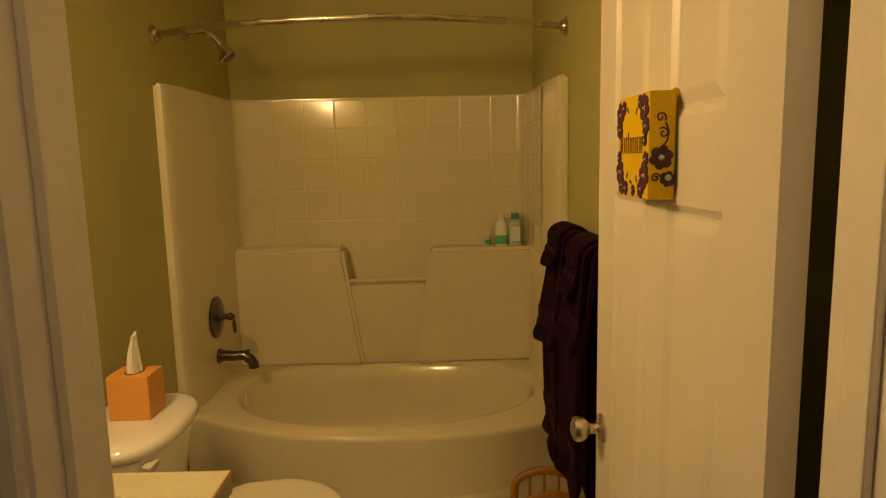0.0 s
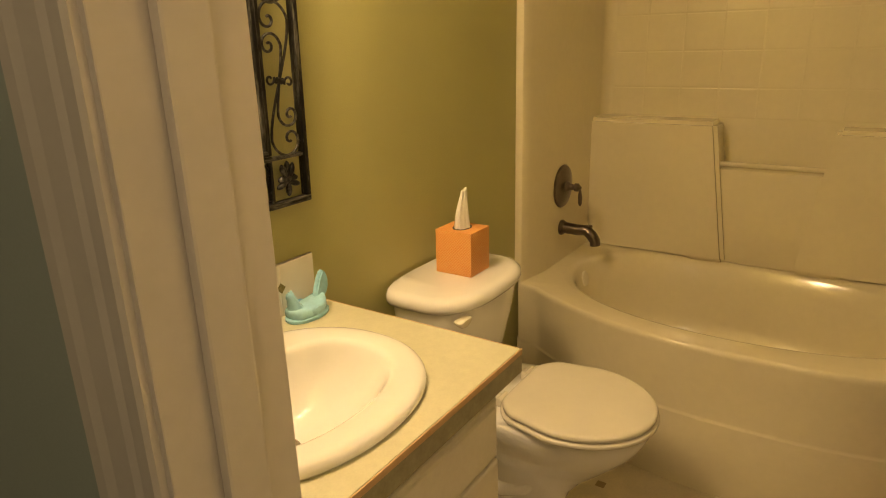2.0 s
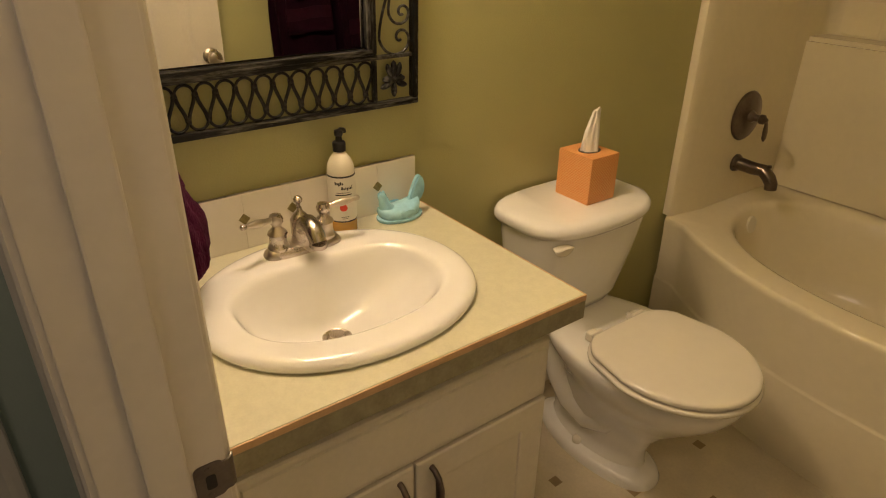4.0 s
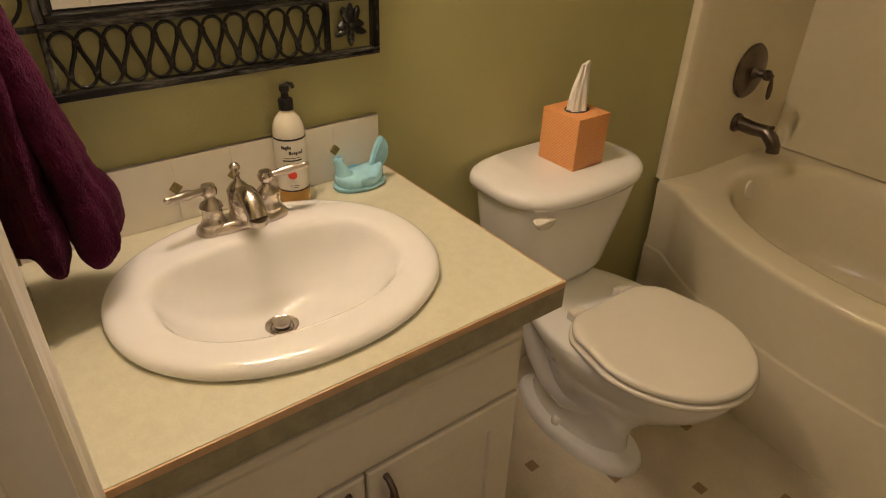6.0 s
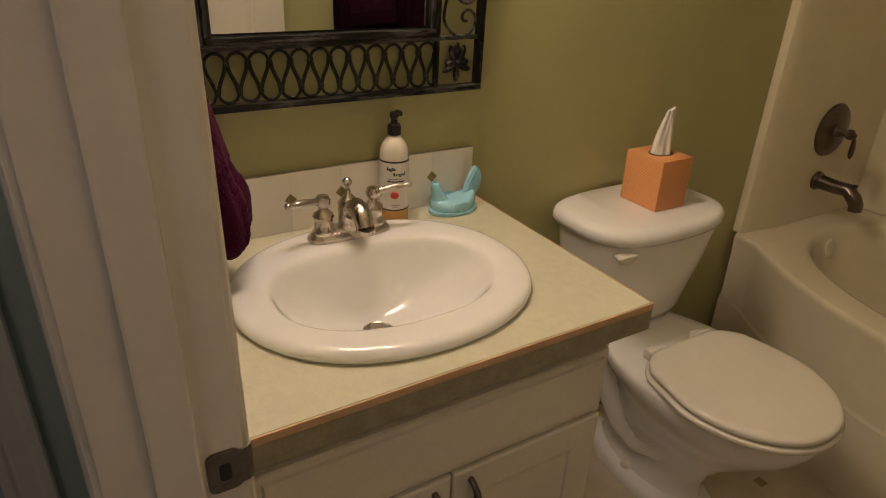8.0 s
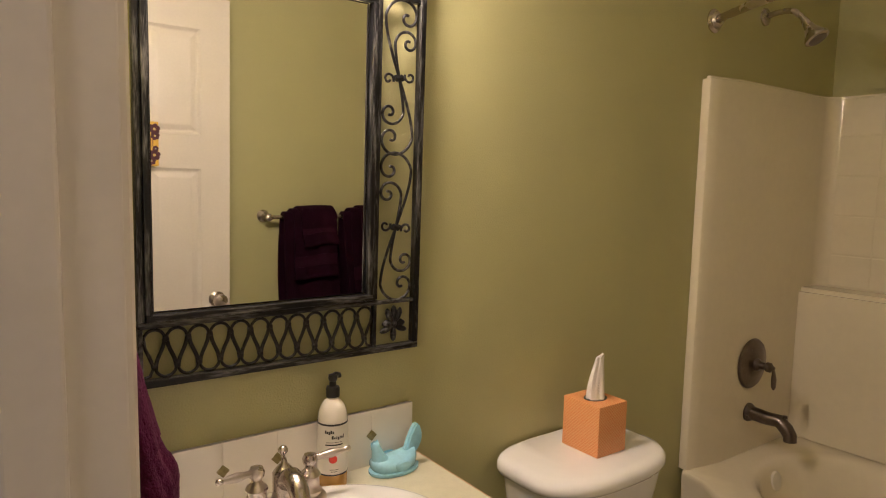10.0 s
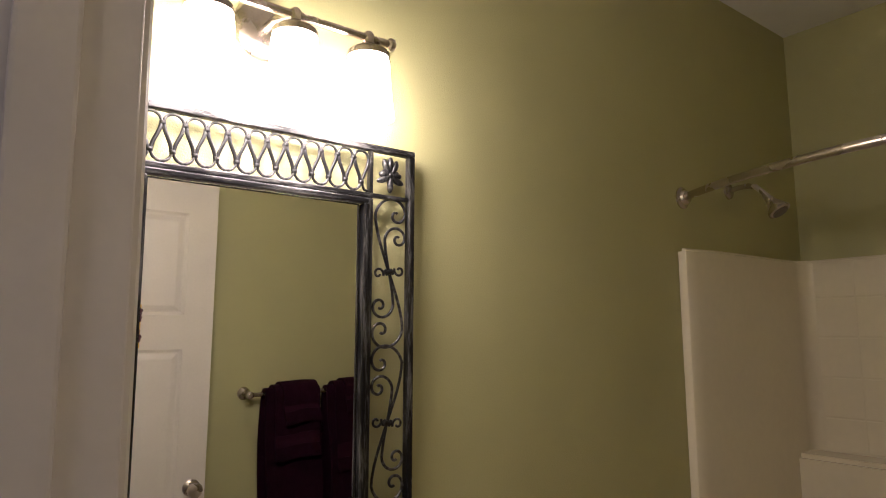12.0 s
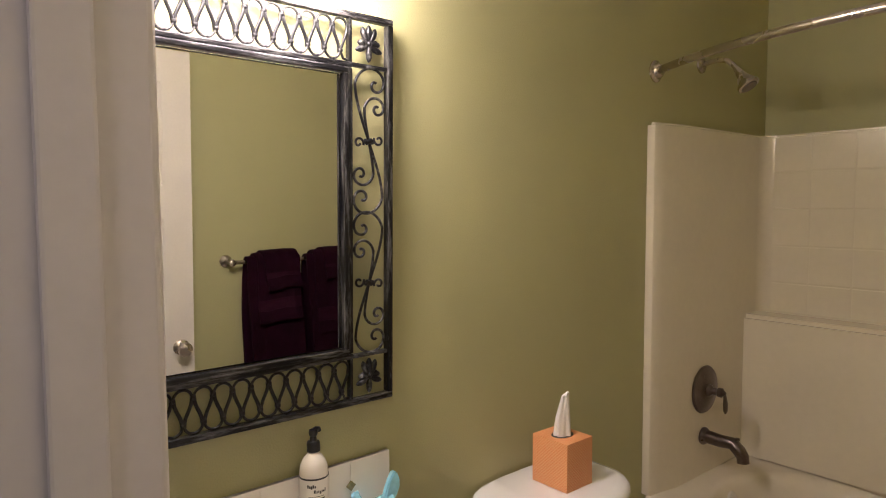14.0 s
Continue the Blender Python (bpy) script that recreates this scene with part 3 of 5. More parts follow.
def surround():
    root = thing("tub_surround", 0.76, 2.6, 0.50, "almond acrylic tub surround with moulded shelves", "tub surround", kind="structure")
    zt, z0, xi, yi, r = 1.777, 0.5005, 0.062, 2.505, 0.05
    left = [(0.002, 1.752), (0.018, 1.749), (0.030, 1.752), (0.036, 1.762), (0.040, 1.80), (xi - 0.004, 1.90)]
    plan = left[:]
    for k in range(7):
        a = math.pi + (-math.pi / 2) * k / 6
        plan.append((xi + r + r * math.cos(a), yi - r + r * math.sin(a)))
    rightc = []
    for k in range(7):
        a = math.pi / 2 - (math.pi / 2) * k / 6
        rightc.append((W - xi - r + r * math.cos(a), yi - r + r * math.sin(a)))
    plan += rightc + [(W - x, y) for x, y in reversed(left)]
    plan += [(W - 0.002, 2.648), (0.002, 2.648)]
    bm = prism(plan, "z", z0, zt)
    top = [e for e in bm.edges if all(abs(v.co.z - zt) < 1e-5 for v in e.verts) and e.is_manifold]
    bmesh.ops.bevel(bm, geom=top, offset=0.010, segments=3, affect="EDGES", clamp_overlap=True)
    piece(root, "wall_panel", bm, M_ACRYLIC, smooth=35)
    # the two moulded shelf blocks, with sloping inner ends
    for o in ([(0.02, z0 - 0.012), (0.655, z0 - 0.012), (0.571, 1.068), (0.02, 1.068)], [(0.905, z0 - 0.012), (W - 0.02, z0 - 0.012), (W - 0.02, 1.055), (0.985, 1.055)]):
        b = bmesh.new()
        f = [b.verts.new((x, 2.365, z)) for x, z in o]
        g = [b.verts.new((x, yi + 0.01, z)) for x, z in o]
        b.faces.new(f), b.faces.new(g)
        for k in range(4):
            b.faces.new((f[k], f[(k + 1) % 4], g[(k + 1) % 4], g[k]))
        bmesh.ops.recalc_face_normals(b, faces=b.faces)
        bmesh.ops.bevel(b, geom=b.edges[:], offset=0.016, segments=4, affect="EDGES")
        piece(root, "shelf_block", b, M_ACRYLIC, smooth=35)
    piece(root, "grab_ledge", tube([(0.58, 2.408, 0.900), (0.98, 2.408, 0.900)], 0.010, 12), M_ACRYLIC, "moulded washcloth bar", 50)
    piece(root, "recess_panel", box(0.55, 1.00, 2.395, yi + 0.01, z0 - 0.012, 0.880, 0.012), M_ACRYLIC, smooth=35)
    # moulded tile pads, barely proud, above the shelves
    p = 0.1505

    def pad(h):
        b = bmesh.new()
        lo, hi = [[b.verts.new((u * (p / 2 - e), -t, v * (h / 2 - e))) for u, v in ((-1, -1), (1, -1), (1, 1), (-1, 1))] for e, t in ((0.0012, 0.0), (0.0050, 0.0010))]
        for k in range(4):
            b.faces.new((lo[k], lo[(k + 1) % 4], hi[(k + 1) % 4], hi[k]))
        b.faces.new(hi)
        bmesh.ops.recalc_face_normals(b, faces=b.faces)
        me = bpy.data.meshes.new("tile_pad")
        b.to_mesh(me), b.free()
        me.materials.append(M_ACRYLIC)
        return me
    zl = [1.070, 1.190, 1.337, 1.484, 1.631, 1.766]
    for za, zb in zip(zl, zl[1:]):
        me = pad(zb - za)
        for k in range(9):
            ob = under(new("tile_pad", me), root)
            ob.matrix_basis = pose(0.1645 + p * k, yi - 0.0002, (za + zb) / 2)
        for k in range(3):
            ob = under(new("tile_pad", me), root)
            ob.matrix_basis = pose(W - xi - 0.0002, 2.365 - p * k, (za + zb) / 2, 0, 0, -90)


surround()


def toiletries():
    zs = 1.0555
    r = thing("shampoo_bottle", 1.400, 2.44, zs, "pale blue shampoo bottle with a teal cap on the tub shelf", "bottle", "bottles on the tub shelf")
    piece(r, "bottle_body", rings([ellipse(1.400, 2.43, z, a, 0.6 * a, 20) for z, a in ((zs, 0.028), (zs + 0.004, 0.031), (zs + 0.11, 0.031), (zs + 0.122, 0.026), (zs + 0.128, 0.014))]), M_PALE, smooth=40)
    piece(r, "label_panel", box(1.378, 1.422, 2.4085, 2.4105, zs + 0.02, zs + 0.09, 0.0008), M_WHITEB)
    piece(r, "cap", lathe([(0.0, zs + 0.128), (0.019, zs + 0.128), (0.020, zs + 0.152), (0.017, zs + 0.156), (0, zs + 0.156)], pose(1.400, 2.43, 0), 18), M_TEAL, "teal cap", 40)
    r = thing("lotion_bottle", 1.333, 2.44, zs, "white and green lotion bottle on the tub shelf", "bottle", "bottles on the tub shelf")
    piece(r, "bottle_body", rings([ellipse(1.333, 2.43, z, a, 0.6 * a, 20) for z, a in ((zs, 0.027), (zs + 0.004, 0.029), (zs + 0.055, 0.029), (zs + 0.10, 0.027), (zs + 0.118, 0.018), (zs + 0.124, 0.012))]), M_WHITEB, smooth=40)
    piece(r, "label_band", rings([ellipse(1.333, 2.43, z, 0.0297, 0.0185, 20) for z in (zs + 0.008, zs + 0.05)], False), M_GREENB, "green label", 40)
    piece(r, "cap", lathe([(0, zs + 0.124), (0.014, zs + 0.124), (0.013, zs + 0.150), (0, zs + 0.151)], pose(1.333, 2.43, 0), 16), M_WHITEB, "white cap", 40)
    r = thing("sample_bottle", 1.268, 2.43, zs, "tiny clear green bottle on the tub shelf", "bottle", "bottles on the tub shelf")
    piece(r, "bottle_body", lathe([(0, zs), (0.015, zs), (0.016, zs + 0.035), (0.012, zs + 0.045), (0.006, zs + 0.048)], pose(1.268, 2.43, 0), 16), M_PALE, smooth=40)
    piece(r, "label_band", lathe([(0.0163, zs + 0.008), (0.0165, zs + 0.03)], pose(1.268, 2.43, 0), 16), M_GREENB)
    piece(r, "cap", lathe([(0, zs + 0.048), (0.009, zs + 0.048), (0.009, zs + 0.064), (0, zs + 0.065)], pose(1.268, 2.43, 0), 14), M_WHITEB, smooth=40)


toiletries()


def shower_fittings():
    xw, y = 0.060, 2.062
    r = thing("shower_valve", xw, y, 0.82, "dark pewter round shower valve with a lever handle", "shower valve")
    piece(r, "escutcheon", lathe([(0, 0), (0.088, 0.0), (0.089, 0.003), (0.084, 0.009), (0.070, 0.012), (0.060, 0.016), (0.030, 0.019), (0, 0.02)], pose(xw, y, 0.823, 0, 90, 0), 40), M_BRONZE, smooth=35)
    h = piece(r, "handle", lathe([(0, 0.015), (0.024, 0.015), (0.021, 0.026), (0.013, 0.034), (0.012, 0.050), (0.017, 0.056), (0.017, 0.068), (0.009, 0.075), (0.005, 0.082), (0, 0.083)], pose(xw, y, 0.823, 0, 90, 0), 24), M_BRONZE, smooth=35)
    piece(h, "lever", tube([(xw + 0.062, y, 0.823), (xw + 0.064, y + 0.02, 0.816), (xw + 0.066, y + 0.028, 0.801), (xw + 0.066, y + 0.032, 0.776), (xw + 0.066, y + 0.033, 0.749), (xw + 0.066, y + 0.033, 0.739)], [0.007, 0.007, 0.006, 0.009, 0.008, 0.003], 12), M_BRONZE, smooth=60)
    for dz in (0.055, -0.055):
        piece(r, "screw", lathe([(0, 0.012), (0.004, 0.012), (0.003, 0.016), (0, 0.0165)], pose(xw, y - 0.03, 0.823 + dz, 0, 90, 0), 10), M_BRONZE)
    r = thing("tub_spout", xw, y, 0.64, "dark pewter tub spout with a diverter knob", "tub spout")
    pts = [(xw, y, 0.648), (xw + 0.03, y, 0.648), (xw + 0.07, y, 0.646), (xw + 0.11, y, 0.649), (xw + 0.135, y, 0.629), (xw + 0.148, y, 0.610), (xw + 0.150, y, 0.590)]
    piece(r, "spout_body", tube(pts, [0.024, 0.024, 0.023, 0.023, 0.023, 0.022, 0.021], 20), M_BRONZE, smooth=50)
    piece(r, "collar", lathe([(0, 0), (0.032, 0), (0.033, 0.006), (0.029, 0.014), (0.024, 0.018)], pose(xw, y, 0.648, 0, 90, 0), 24), M_BRONZE, smooth=35)
    piece(r, "diverter_knob", lathe([(0.004, 0), (0.004, 0.012), (0.008, 0.014), (0.007, 0.022), (0, 0.023)], pose(xw + 0.128, y, 0.651), 14), M_BRONZE, smooth=40)
    r = thing("shower_arm_head", 0, 2.10, 1.99, "brushed nickel shower head on a bent arm", "shower head")
    yy = 2.10
    piece(r, "wall_flange", lathe([(0, 0), (0.030, 0), (0.029, 0.006), (0.018, 0.013), (0.010, 0.015)], pose(0.0, yy, 2.013, 0, 90, 0), 24), M_NICKEL, smooth=35)
    piece(r, "arm", tube([(0.0, yy, 2.013), (0.04, yy, 2.020), (0.075, yy, 2.020), (0.10, yy, 2.012), (0.122, yy, 1.993), (0.135, yy, 1.976)], 0.0095, 12), M_NICKEL, smooth=60)
    piece(r, "head", lathe([(0.0, 0.02), (0.012, 0.015), (0.014, 0.0), (0.016, -0.018), (0.026, -0.040), (0.037, -0.058), (0.038, -0.066), (0.030, -0.069), (0, -0.069)], pose(0.140, yy, 1.968, 0, -34, 0), 28), M_NICKEL, smooth=35)
    piece(r, "spray_face", lathe([(0, -0.0692), (0.028, -0.0692), (0.027, -0.072), (0, -0.073)], pose(0.140, yy, 1.968, 0, -34, 0), 24), M_BRONZE)
    r = thing("shower_rod", 0.76, 1.796, 1.951, "curved brushed nickel shower curtain rod between the walls", "shower rod")
    pts = [(0.004 + 1.512 * k / 32, 1.796 - 0.225 * (1 - (abs(k / 16 - 1)) ** 2.0), 1.951) for k in range(33)]
    piece(r, "rod", tube(pts, 0.0125, 14), M_NICKEL, smooth=60)
    for x, a in ((0.0, 90), (W, -90)):
        piece(r, "wall_flange", lathe([(0, 0), (0.037, 0), (0.037, 0.004), (0.032, 0.008), (0.026, 0.010), (0.022, 0.020), (0.017, 0.026), (0.0, 0.027)], pose(x, 1.796, 1.951, 0, a, 0), 28), M_NICKEL, "round stepped flange", 35)


shower_fittings()


# ---- vanity ----
def cabinet_front(root, name, y0, y1, z0, z1, x, handle=None):
    """A painted cabinet front; x: its back plane. A drawer is a slab with a stepped edge, a door has a recessed flat panel."""
    steps = ((0.0, 0.0), (0.0, 0.011), (0.003, 0.014), (0.013, 0.0145), (0.0155, 0.0185), (0.018, 0.019)) if handle is None else \
        ((0.0, 0.0), (0.0, 0.014), (0.003, 0.0175), (0.006, 0.018), (0.059, 0.018), (0.062, 0.0165), (0.063, 0.012), (0.066, 0.0115))
    b = bmesh.new()
    prev = None
    for ins, dep in steps:
        cur = [b.verts.new((x + dep, yy, zz)) for yy, zz in ((y0 + ins, z0 + ins), (y1 - ins, z0 + ins), (y1 - ins, z1 - ins), (y0 + ins, z1 - ins))]
        if prev:
            for k in range(4):
                b.faces.new((prev[k], prev[(k + 1) % 4], cur[(k + 1) % 4], cur[k]))
        prev = cur
    b.faces.new(prev)
    bmesh.ops.recalc_face_normals(b, faces=b.faces)
    d = piece(root, name, b, M_CAB)
    if handle is not None:
        zc, xb = 0.496, x + 0.018
        piece(d, "handle", tube([(xb - 0.002, handle, zc - 0.052), (xb + 0.010, handle, zc - 0.050), (xb + 0.022, handle, zc - 0.040), (xb + 0.027, handle, zc - 0.015), (xb + 0.027, handle, zc + 0.015), (xb + 0.022, handle, zc + 0.040), (xb + 0.010, handle, zc + 0.050), (xb - 0.002, handle, zc + 0.052)],
                                     [0.006, 0.0055, 0.006, 0.0085, 0.0085, 0.006, 0.0055, 0.006], 12), M_BRONZE, "dark pewter bow handle", 60)
    return d


def vanity():
    r = thing("vanity_cabinet", 0.28, 0.33, 0, "white painted vanity cabinet with two doors and dark bow handles", "vanity cabinet")
    piece(r, "body", join(box(0.004, 0.498, YF + 0.001, -0.010, 0.09, 0.765), box(0.004, 0.498, 0.636, 0.652, 0.09, 0.765), box(0.004, 0.498, -0.010, 0.636, 0.09, 0.105), box(0.004, 0.012, -0.010, 0.636, 0.105, 0.765), box(0.498, 0.516, YF + 0.001, 0.652, 0.09, 0.765, 0.001)), M_CAB)
    piece(r, "toe_kick", box(0.440, 0.450, 0.0, 0.645, 0.0, 0.09), M_CAB)
    cabinet_front(r, "false_drawer", 0.006, 0.640, 0.577, 0.714, 0.5165)
    cabinet_front(r, "cabinet_door", 0.006, 0.318, 0.115, 0.570, 0.5165, 0.286)
    cabinet_front(r, "cabinet_door", 0.323, 0.640, 0.115, 0.570, 0.5165, 0.355)
    c = thing("vanity_counter", 0.28, 0.34, 0.765, "mottled pale green laminate counter with a tan front strip", "counter")
    # the slab has an oval hole for the basin
    n = 64
    hole = ellipse(0.285, 0.315, 0, 0.200, 0.240, n)
    outer = []
    for i in range(n):
        dx, dy = hole[i][0] - 0.285, hole[i][1] - 0.315
        k = min(((0.554 - 0.285) if dx > 0 else 0.285 - 0.002) / max(abs(dx), 1e-6), ((0.695 - 0.315) if dy > 0 else 0.315 - YF - 0.001) / max(abs(dy), 1e-6))
        outer.append([0.285 + dx * k, 0.315 + dy * k])
    for tx, ty in ((0.554, 0.695), (0.554, YF + 0.001), (0.002, 0.695), (0.002, YF + 0.001)):
        k = min(range(n), key=lambda i: (outer[i][0] - tx) ** 2 + (outer[i][1] - ty) ** 2)
        outer[k] = [tx, ty]
    bm = rings([[(x, y, 0.768) for x, y, _ in hole], [(x, y, 0.768) for x, y in outer], [(x, y, 0.803) for x, y in outer], [(x, y, 0.805) for x, y in [(0.285 + (a - 0.285) * 0.996, 0.315 + (b - 0.315) * 0.996) for a, b in outer]], [(x, y, 0.805) for x, y, _ in hole], [(x, y, 0.768) for x, y, _ in hole]], False)
    piece(c, "slab", bm, M_LAMINATE)
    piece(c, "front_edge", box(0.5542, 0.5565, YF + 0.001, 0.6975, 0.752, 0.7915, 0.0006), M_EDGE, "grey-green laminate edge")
    piece(c, "front_strip", box(0.5542, 0.5572, YF + 0.001, 0.6978, 0.792, 0.8047, 0.0008), M_STRIP, "tan edge strip")
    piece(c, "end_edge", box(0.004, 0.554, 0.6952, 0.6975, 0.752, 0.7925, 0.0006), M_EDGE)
    piece(c, "end_strip", box(0.004, 0.554, 0.6952, 0.6978, 0.793, 0.8045, 0.0008), M_STRIP)

    # tile splash: square glazed tiles, olive diamonds on the joints
    s = thing("tile_backsplash", 0.006, 0.34, 0.805, "white glazed tile backsplash with small olive diamonds", "backsplash", kind="structure")
    piece(s, "grout_bed", join(box(0.001, 0.0112, -0.015, 0.6755, 0.8055, 0.929), box(0.012, 0.554, YF + 0.001, YF + 0.0112, 0.8055, 0.929)), M_GROUT)
    t0 = box(0, 0.011, -0.0531, 0.0531, 0, 0.1228, 0.0012)
    me = bpy.data.meshes.new("tile")
    t0.to_mesh(me), t0.free()
    me.materials.append(M_TILE)
    dm = bpy.data.meshes.new("diamond")
    d0 = prism([(0.0, -0.0125), (0.0125, 0.0), (0.0, 0.0125), (-0.0125, 0.0)], "x", 0.0, 0.0032, 0.0006)
    d0.to_mesh(dm), d0.free()
    dm.materials.append(M_DIAM)

    def put(mesh, name, m):
        ob = new(name, mesh)
        under(ob, s)
        ob.matrix_basis = m
    for k in range(6):
        put(me, "tile", pose(0.0012, 0.6225 - 0.107 * k, 0.8062))
    for k in range(6):
        put(dm, "diamond_insert", pose(0.0118, 0.569 - 0.107 * k, 0.874))
    for k in range(5):
        put(me, "tile", pose(0.068 + 0.107 * k, YF + 0.0012, 0.8062, 0, 0, 90))
    for k in range(4):
        put(dm, "diamond_insert", pose(0.1215 + 0.107 * k, YF + 0.0118, 0.874, 0, 0, 90))


vanity()


def basin():
    r = thing("bathroom_sink", 0.284, 0.320, 0.805, "oval white china drop-in sink with a pop-up drain", "sink")
    cx, cy, n = 0.285, 0.319, 96
    lp = [ellipse(cx, cy, z, 0.230 + d, 0.265 + d, n, 2.12) for z, d in ((0.8055, -0.006), (0.8075, -0.002), (0.812, 0.0), (0.817, -0.001), (0.822, -0.0045), (0.8255, -0.010), (0.8275, -0.018), (0.8282, -0.028))]

    def bowl(z, x0, x1, half, p0=2.9, p1=2.25):
        """A ring flatter towards the faucet (x0) than towards the front (x1)."""
        xm = x0 + (x1 - x0) * 0.46
        out = []
        for i in range(n):
            a = 2 * math.pi * i / n
            c, w = math.cos(a), math.sin(a)
            p = p0 if c < 0 else p1
            out.append((xm + (x1 - xm if c > 0 else xm - x0) * math.copysign(abs(c) ** (2 / p), c), cy + half * math.copysign(abs(w) ** (2 / p), w), z))
        return out
    for v in ((0.8272, 0.163, 0.456, 0.210), (0.8258, 0.168, 0.450, 0.205), (0.8225, 0.173, 0.444, 0.200), (0.8165, 0.177, 0.438, 0.195), (0.805, 0.180, 0.430, 0.190), (0.785, 0.183, 0.416, 0.179), (0.760, 0.187, 0.396, 0.160),
              (0.735, 0.193, 0.370, 0.134), (0.715, 0.201, 0.343, 0.104), (0.701, 0.212, 0.318, 0.072), (0.693, 0.224, 0.300, 0.046), (0.689, 0.236, 0.284, 0.024)):
        lp.append(bowl(*v))
    piece(r, "bowl", rings(lp, False), M_CHINA, smooth=70)
    dx = 0.260
    dr = piece(r, "drain_ring", lathe([(0.013, 0.680), (0.013, 0.687), (0.022, 0.6885), (0.0285, 0.6905), (0.0295, 0.692), (0.027, 0.6935), (0.021, 0.691), (0.0175, 0.6875), (0.0165, 0.682)], pose(dx, cy, 0), 32), M_NICKEL, "metal drain ring", 50)
    # Flat black disc in place of the shaded depth of the drain.
    piece(dr, "drain_throat_shade", lathe([(0, 0.6805), (0.0165, 0.6805), (0.0165, 0.683), (0, 0.683)], pose(dx, cy, 0), 24), M_BLACK, "black disc as the shade in the drain throat")
    piece(dr, "stopper", lathe([(0, 0.683), (0.009, 0.683), (0.010, 0.692), (0.0165, 0.6955), (0.0155, 0.699), (0, 0.7005)], pose(dx, cy, 0), 24), M_NICKEL, "raised pop-up stopper", 40)


basin()


def faucet():
    x, y, z = 0.118, 0.326, 0.8278
    r = thing("sink_faucet", x, y, z, "brushed nickel centerset faucet with two lever handles", "faucet")
    base = rings([ellipse(x, y, z + h, a, b, 40, 3.0) for h, a, b in ((0, 0.027, 0.082), (0.004, 0.028, 0.083), (0.010, 0.026, 0.081), (0.016, 0.021, 0.076), (0.018, 0.017, 0.072))])
    piece(r, "base_plate", base, M_NICKEL, smooth=40)
    for s in (-1, 1):
        yy = y + s * 0.051
        h = piece(r, "handle", lathe([(0, 0.012), (0.021, 0.014), (0.022, 0.020), (0.018, 0.026), (0.017, 0.044), (0.020, 0.048), (0.018, 0.053), (0.010, 0.060), (0.009, 0.066), (0.0135, 0.072), (0.0145, 0.080), (0.011, 0.088), (0, 0.091)], pose(x, yy, z), 28), M_NICKEL, smooth=40)
        d = Vector((0.25 if s < 0 else 0.15, s * 1.0, 0.10)).normalized()
        p0 = Vector((x, yy, z + 0.079))
        piece(h, "lever", tube([p0 + d * q for q in (0.0, 0.012, 0.022, 0.040, 0.058, 0.066, 0.070, 0.078, 0.081)], [0.007, 0.0065, 0.006, 0.009, 0.0065, 0.0045, 0.006, 0.0055, 0.001], 14), M_NICKEL, smooth=60)
    body = lathe([(0, 0.012), (0.022, 0.013), (0.023, 0.020), (0.0205, 0.028), (0.0205, 0.060), (0.021, 0.066), (0.014, 0.076), (0.006, 0.084), (0.0045, 0.092), (0, 0.092)], pose(x, y, z), 28)
    piece(r, "body", body, M_NICKEL, smooth=40)
    piece(r, "lift_knob", lathe([(0, 0.090), (0.004, 0.091), (0.004, 0.098), (0.009, 0.104), (0.0095, 0.108), (0.006, 0.113), (0, 0.116)], pose(x - 0.004, y, z), 20), M_NICKEL, smooth=40)
    sp = tube([(x + 0.000, y, z + 0.040), (x + 0.016, y, z + 0.060), (x + 0.036, y, z + 0.069), (x + 0.056, y, z + 0.066), (x + 0.070, y, z + 0.055), (x + 0.076, y, z + 0.044)], [0.015, 0.018, 0.019, 0.0185, 0.0175, 0.0165], 22)
    spo = piece(r, "spout", sp, M_NICKEL, smooth=60)
    piece(spo, "aerator", lathe([(0.0165, 0.002), (0.0178, -0.001), (0.0178, -0.007), (0.015, -0.009), (0, -0.008)], pose(x + 0.0765, y, z + 0.044, 0, 14, 0), 20), M_NICKEL, smooth=40)


faucet()


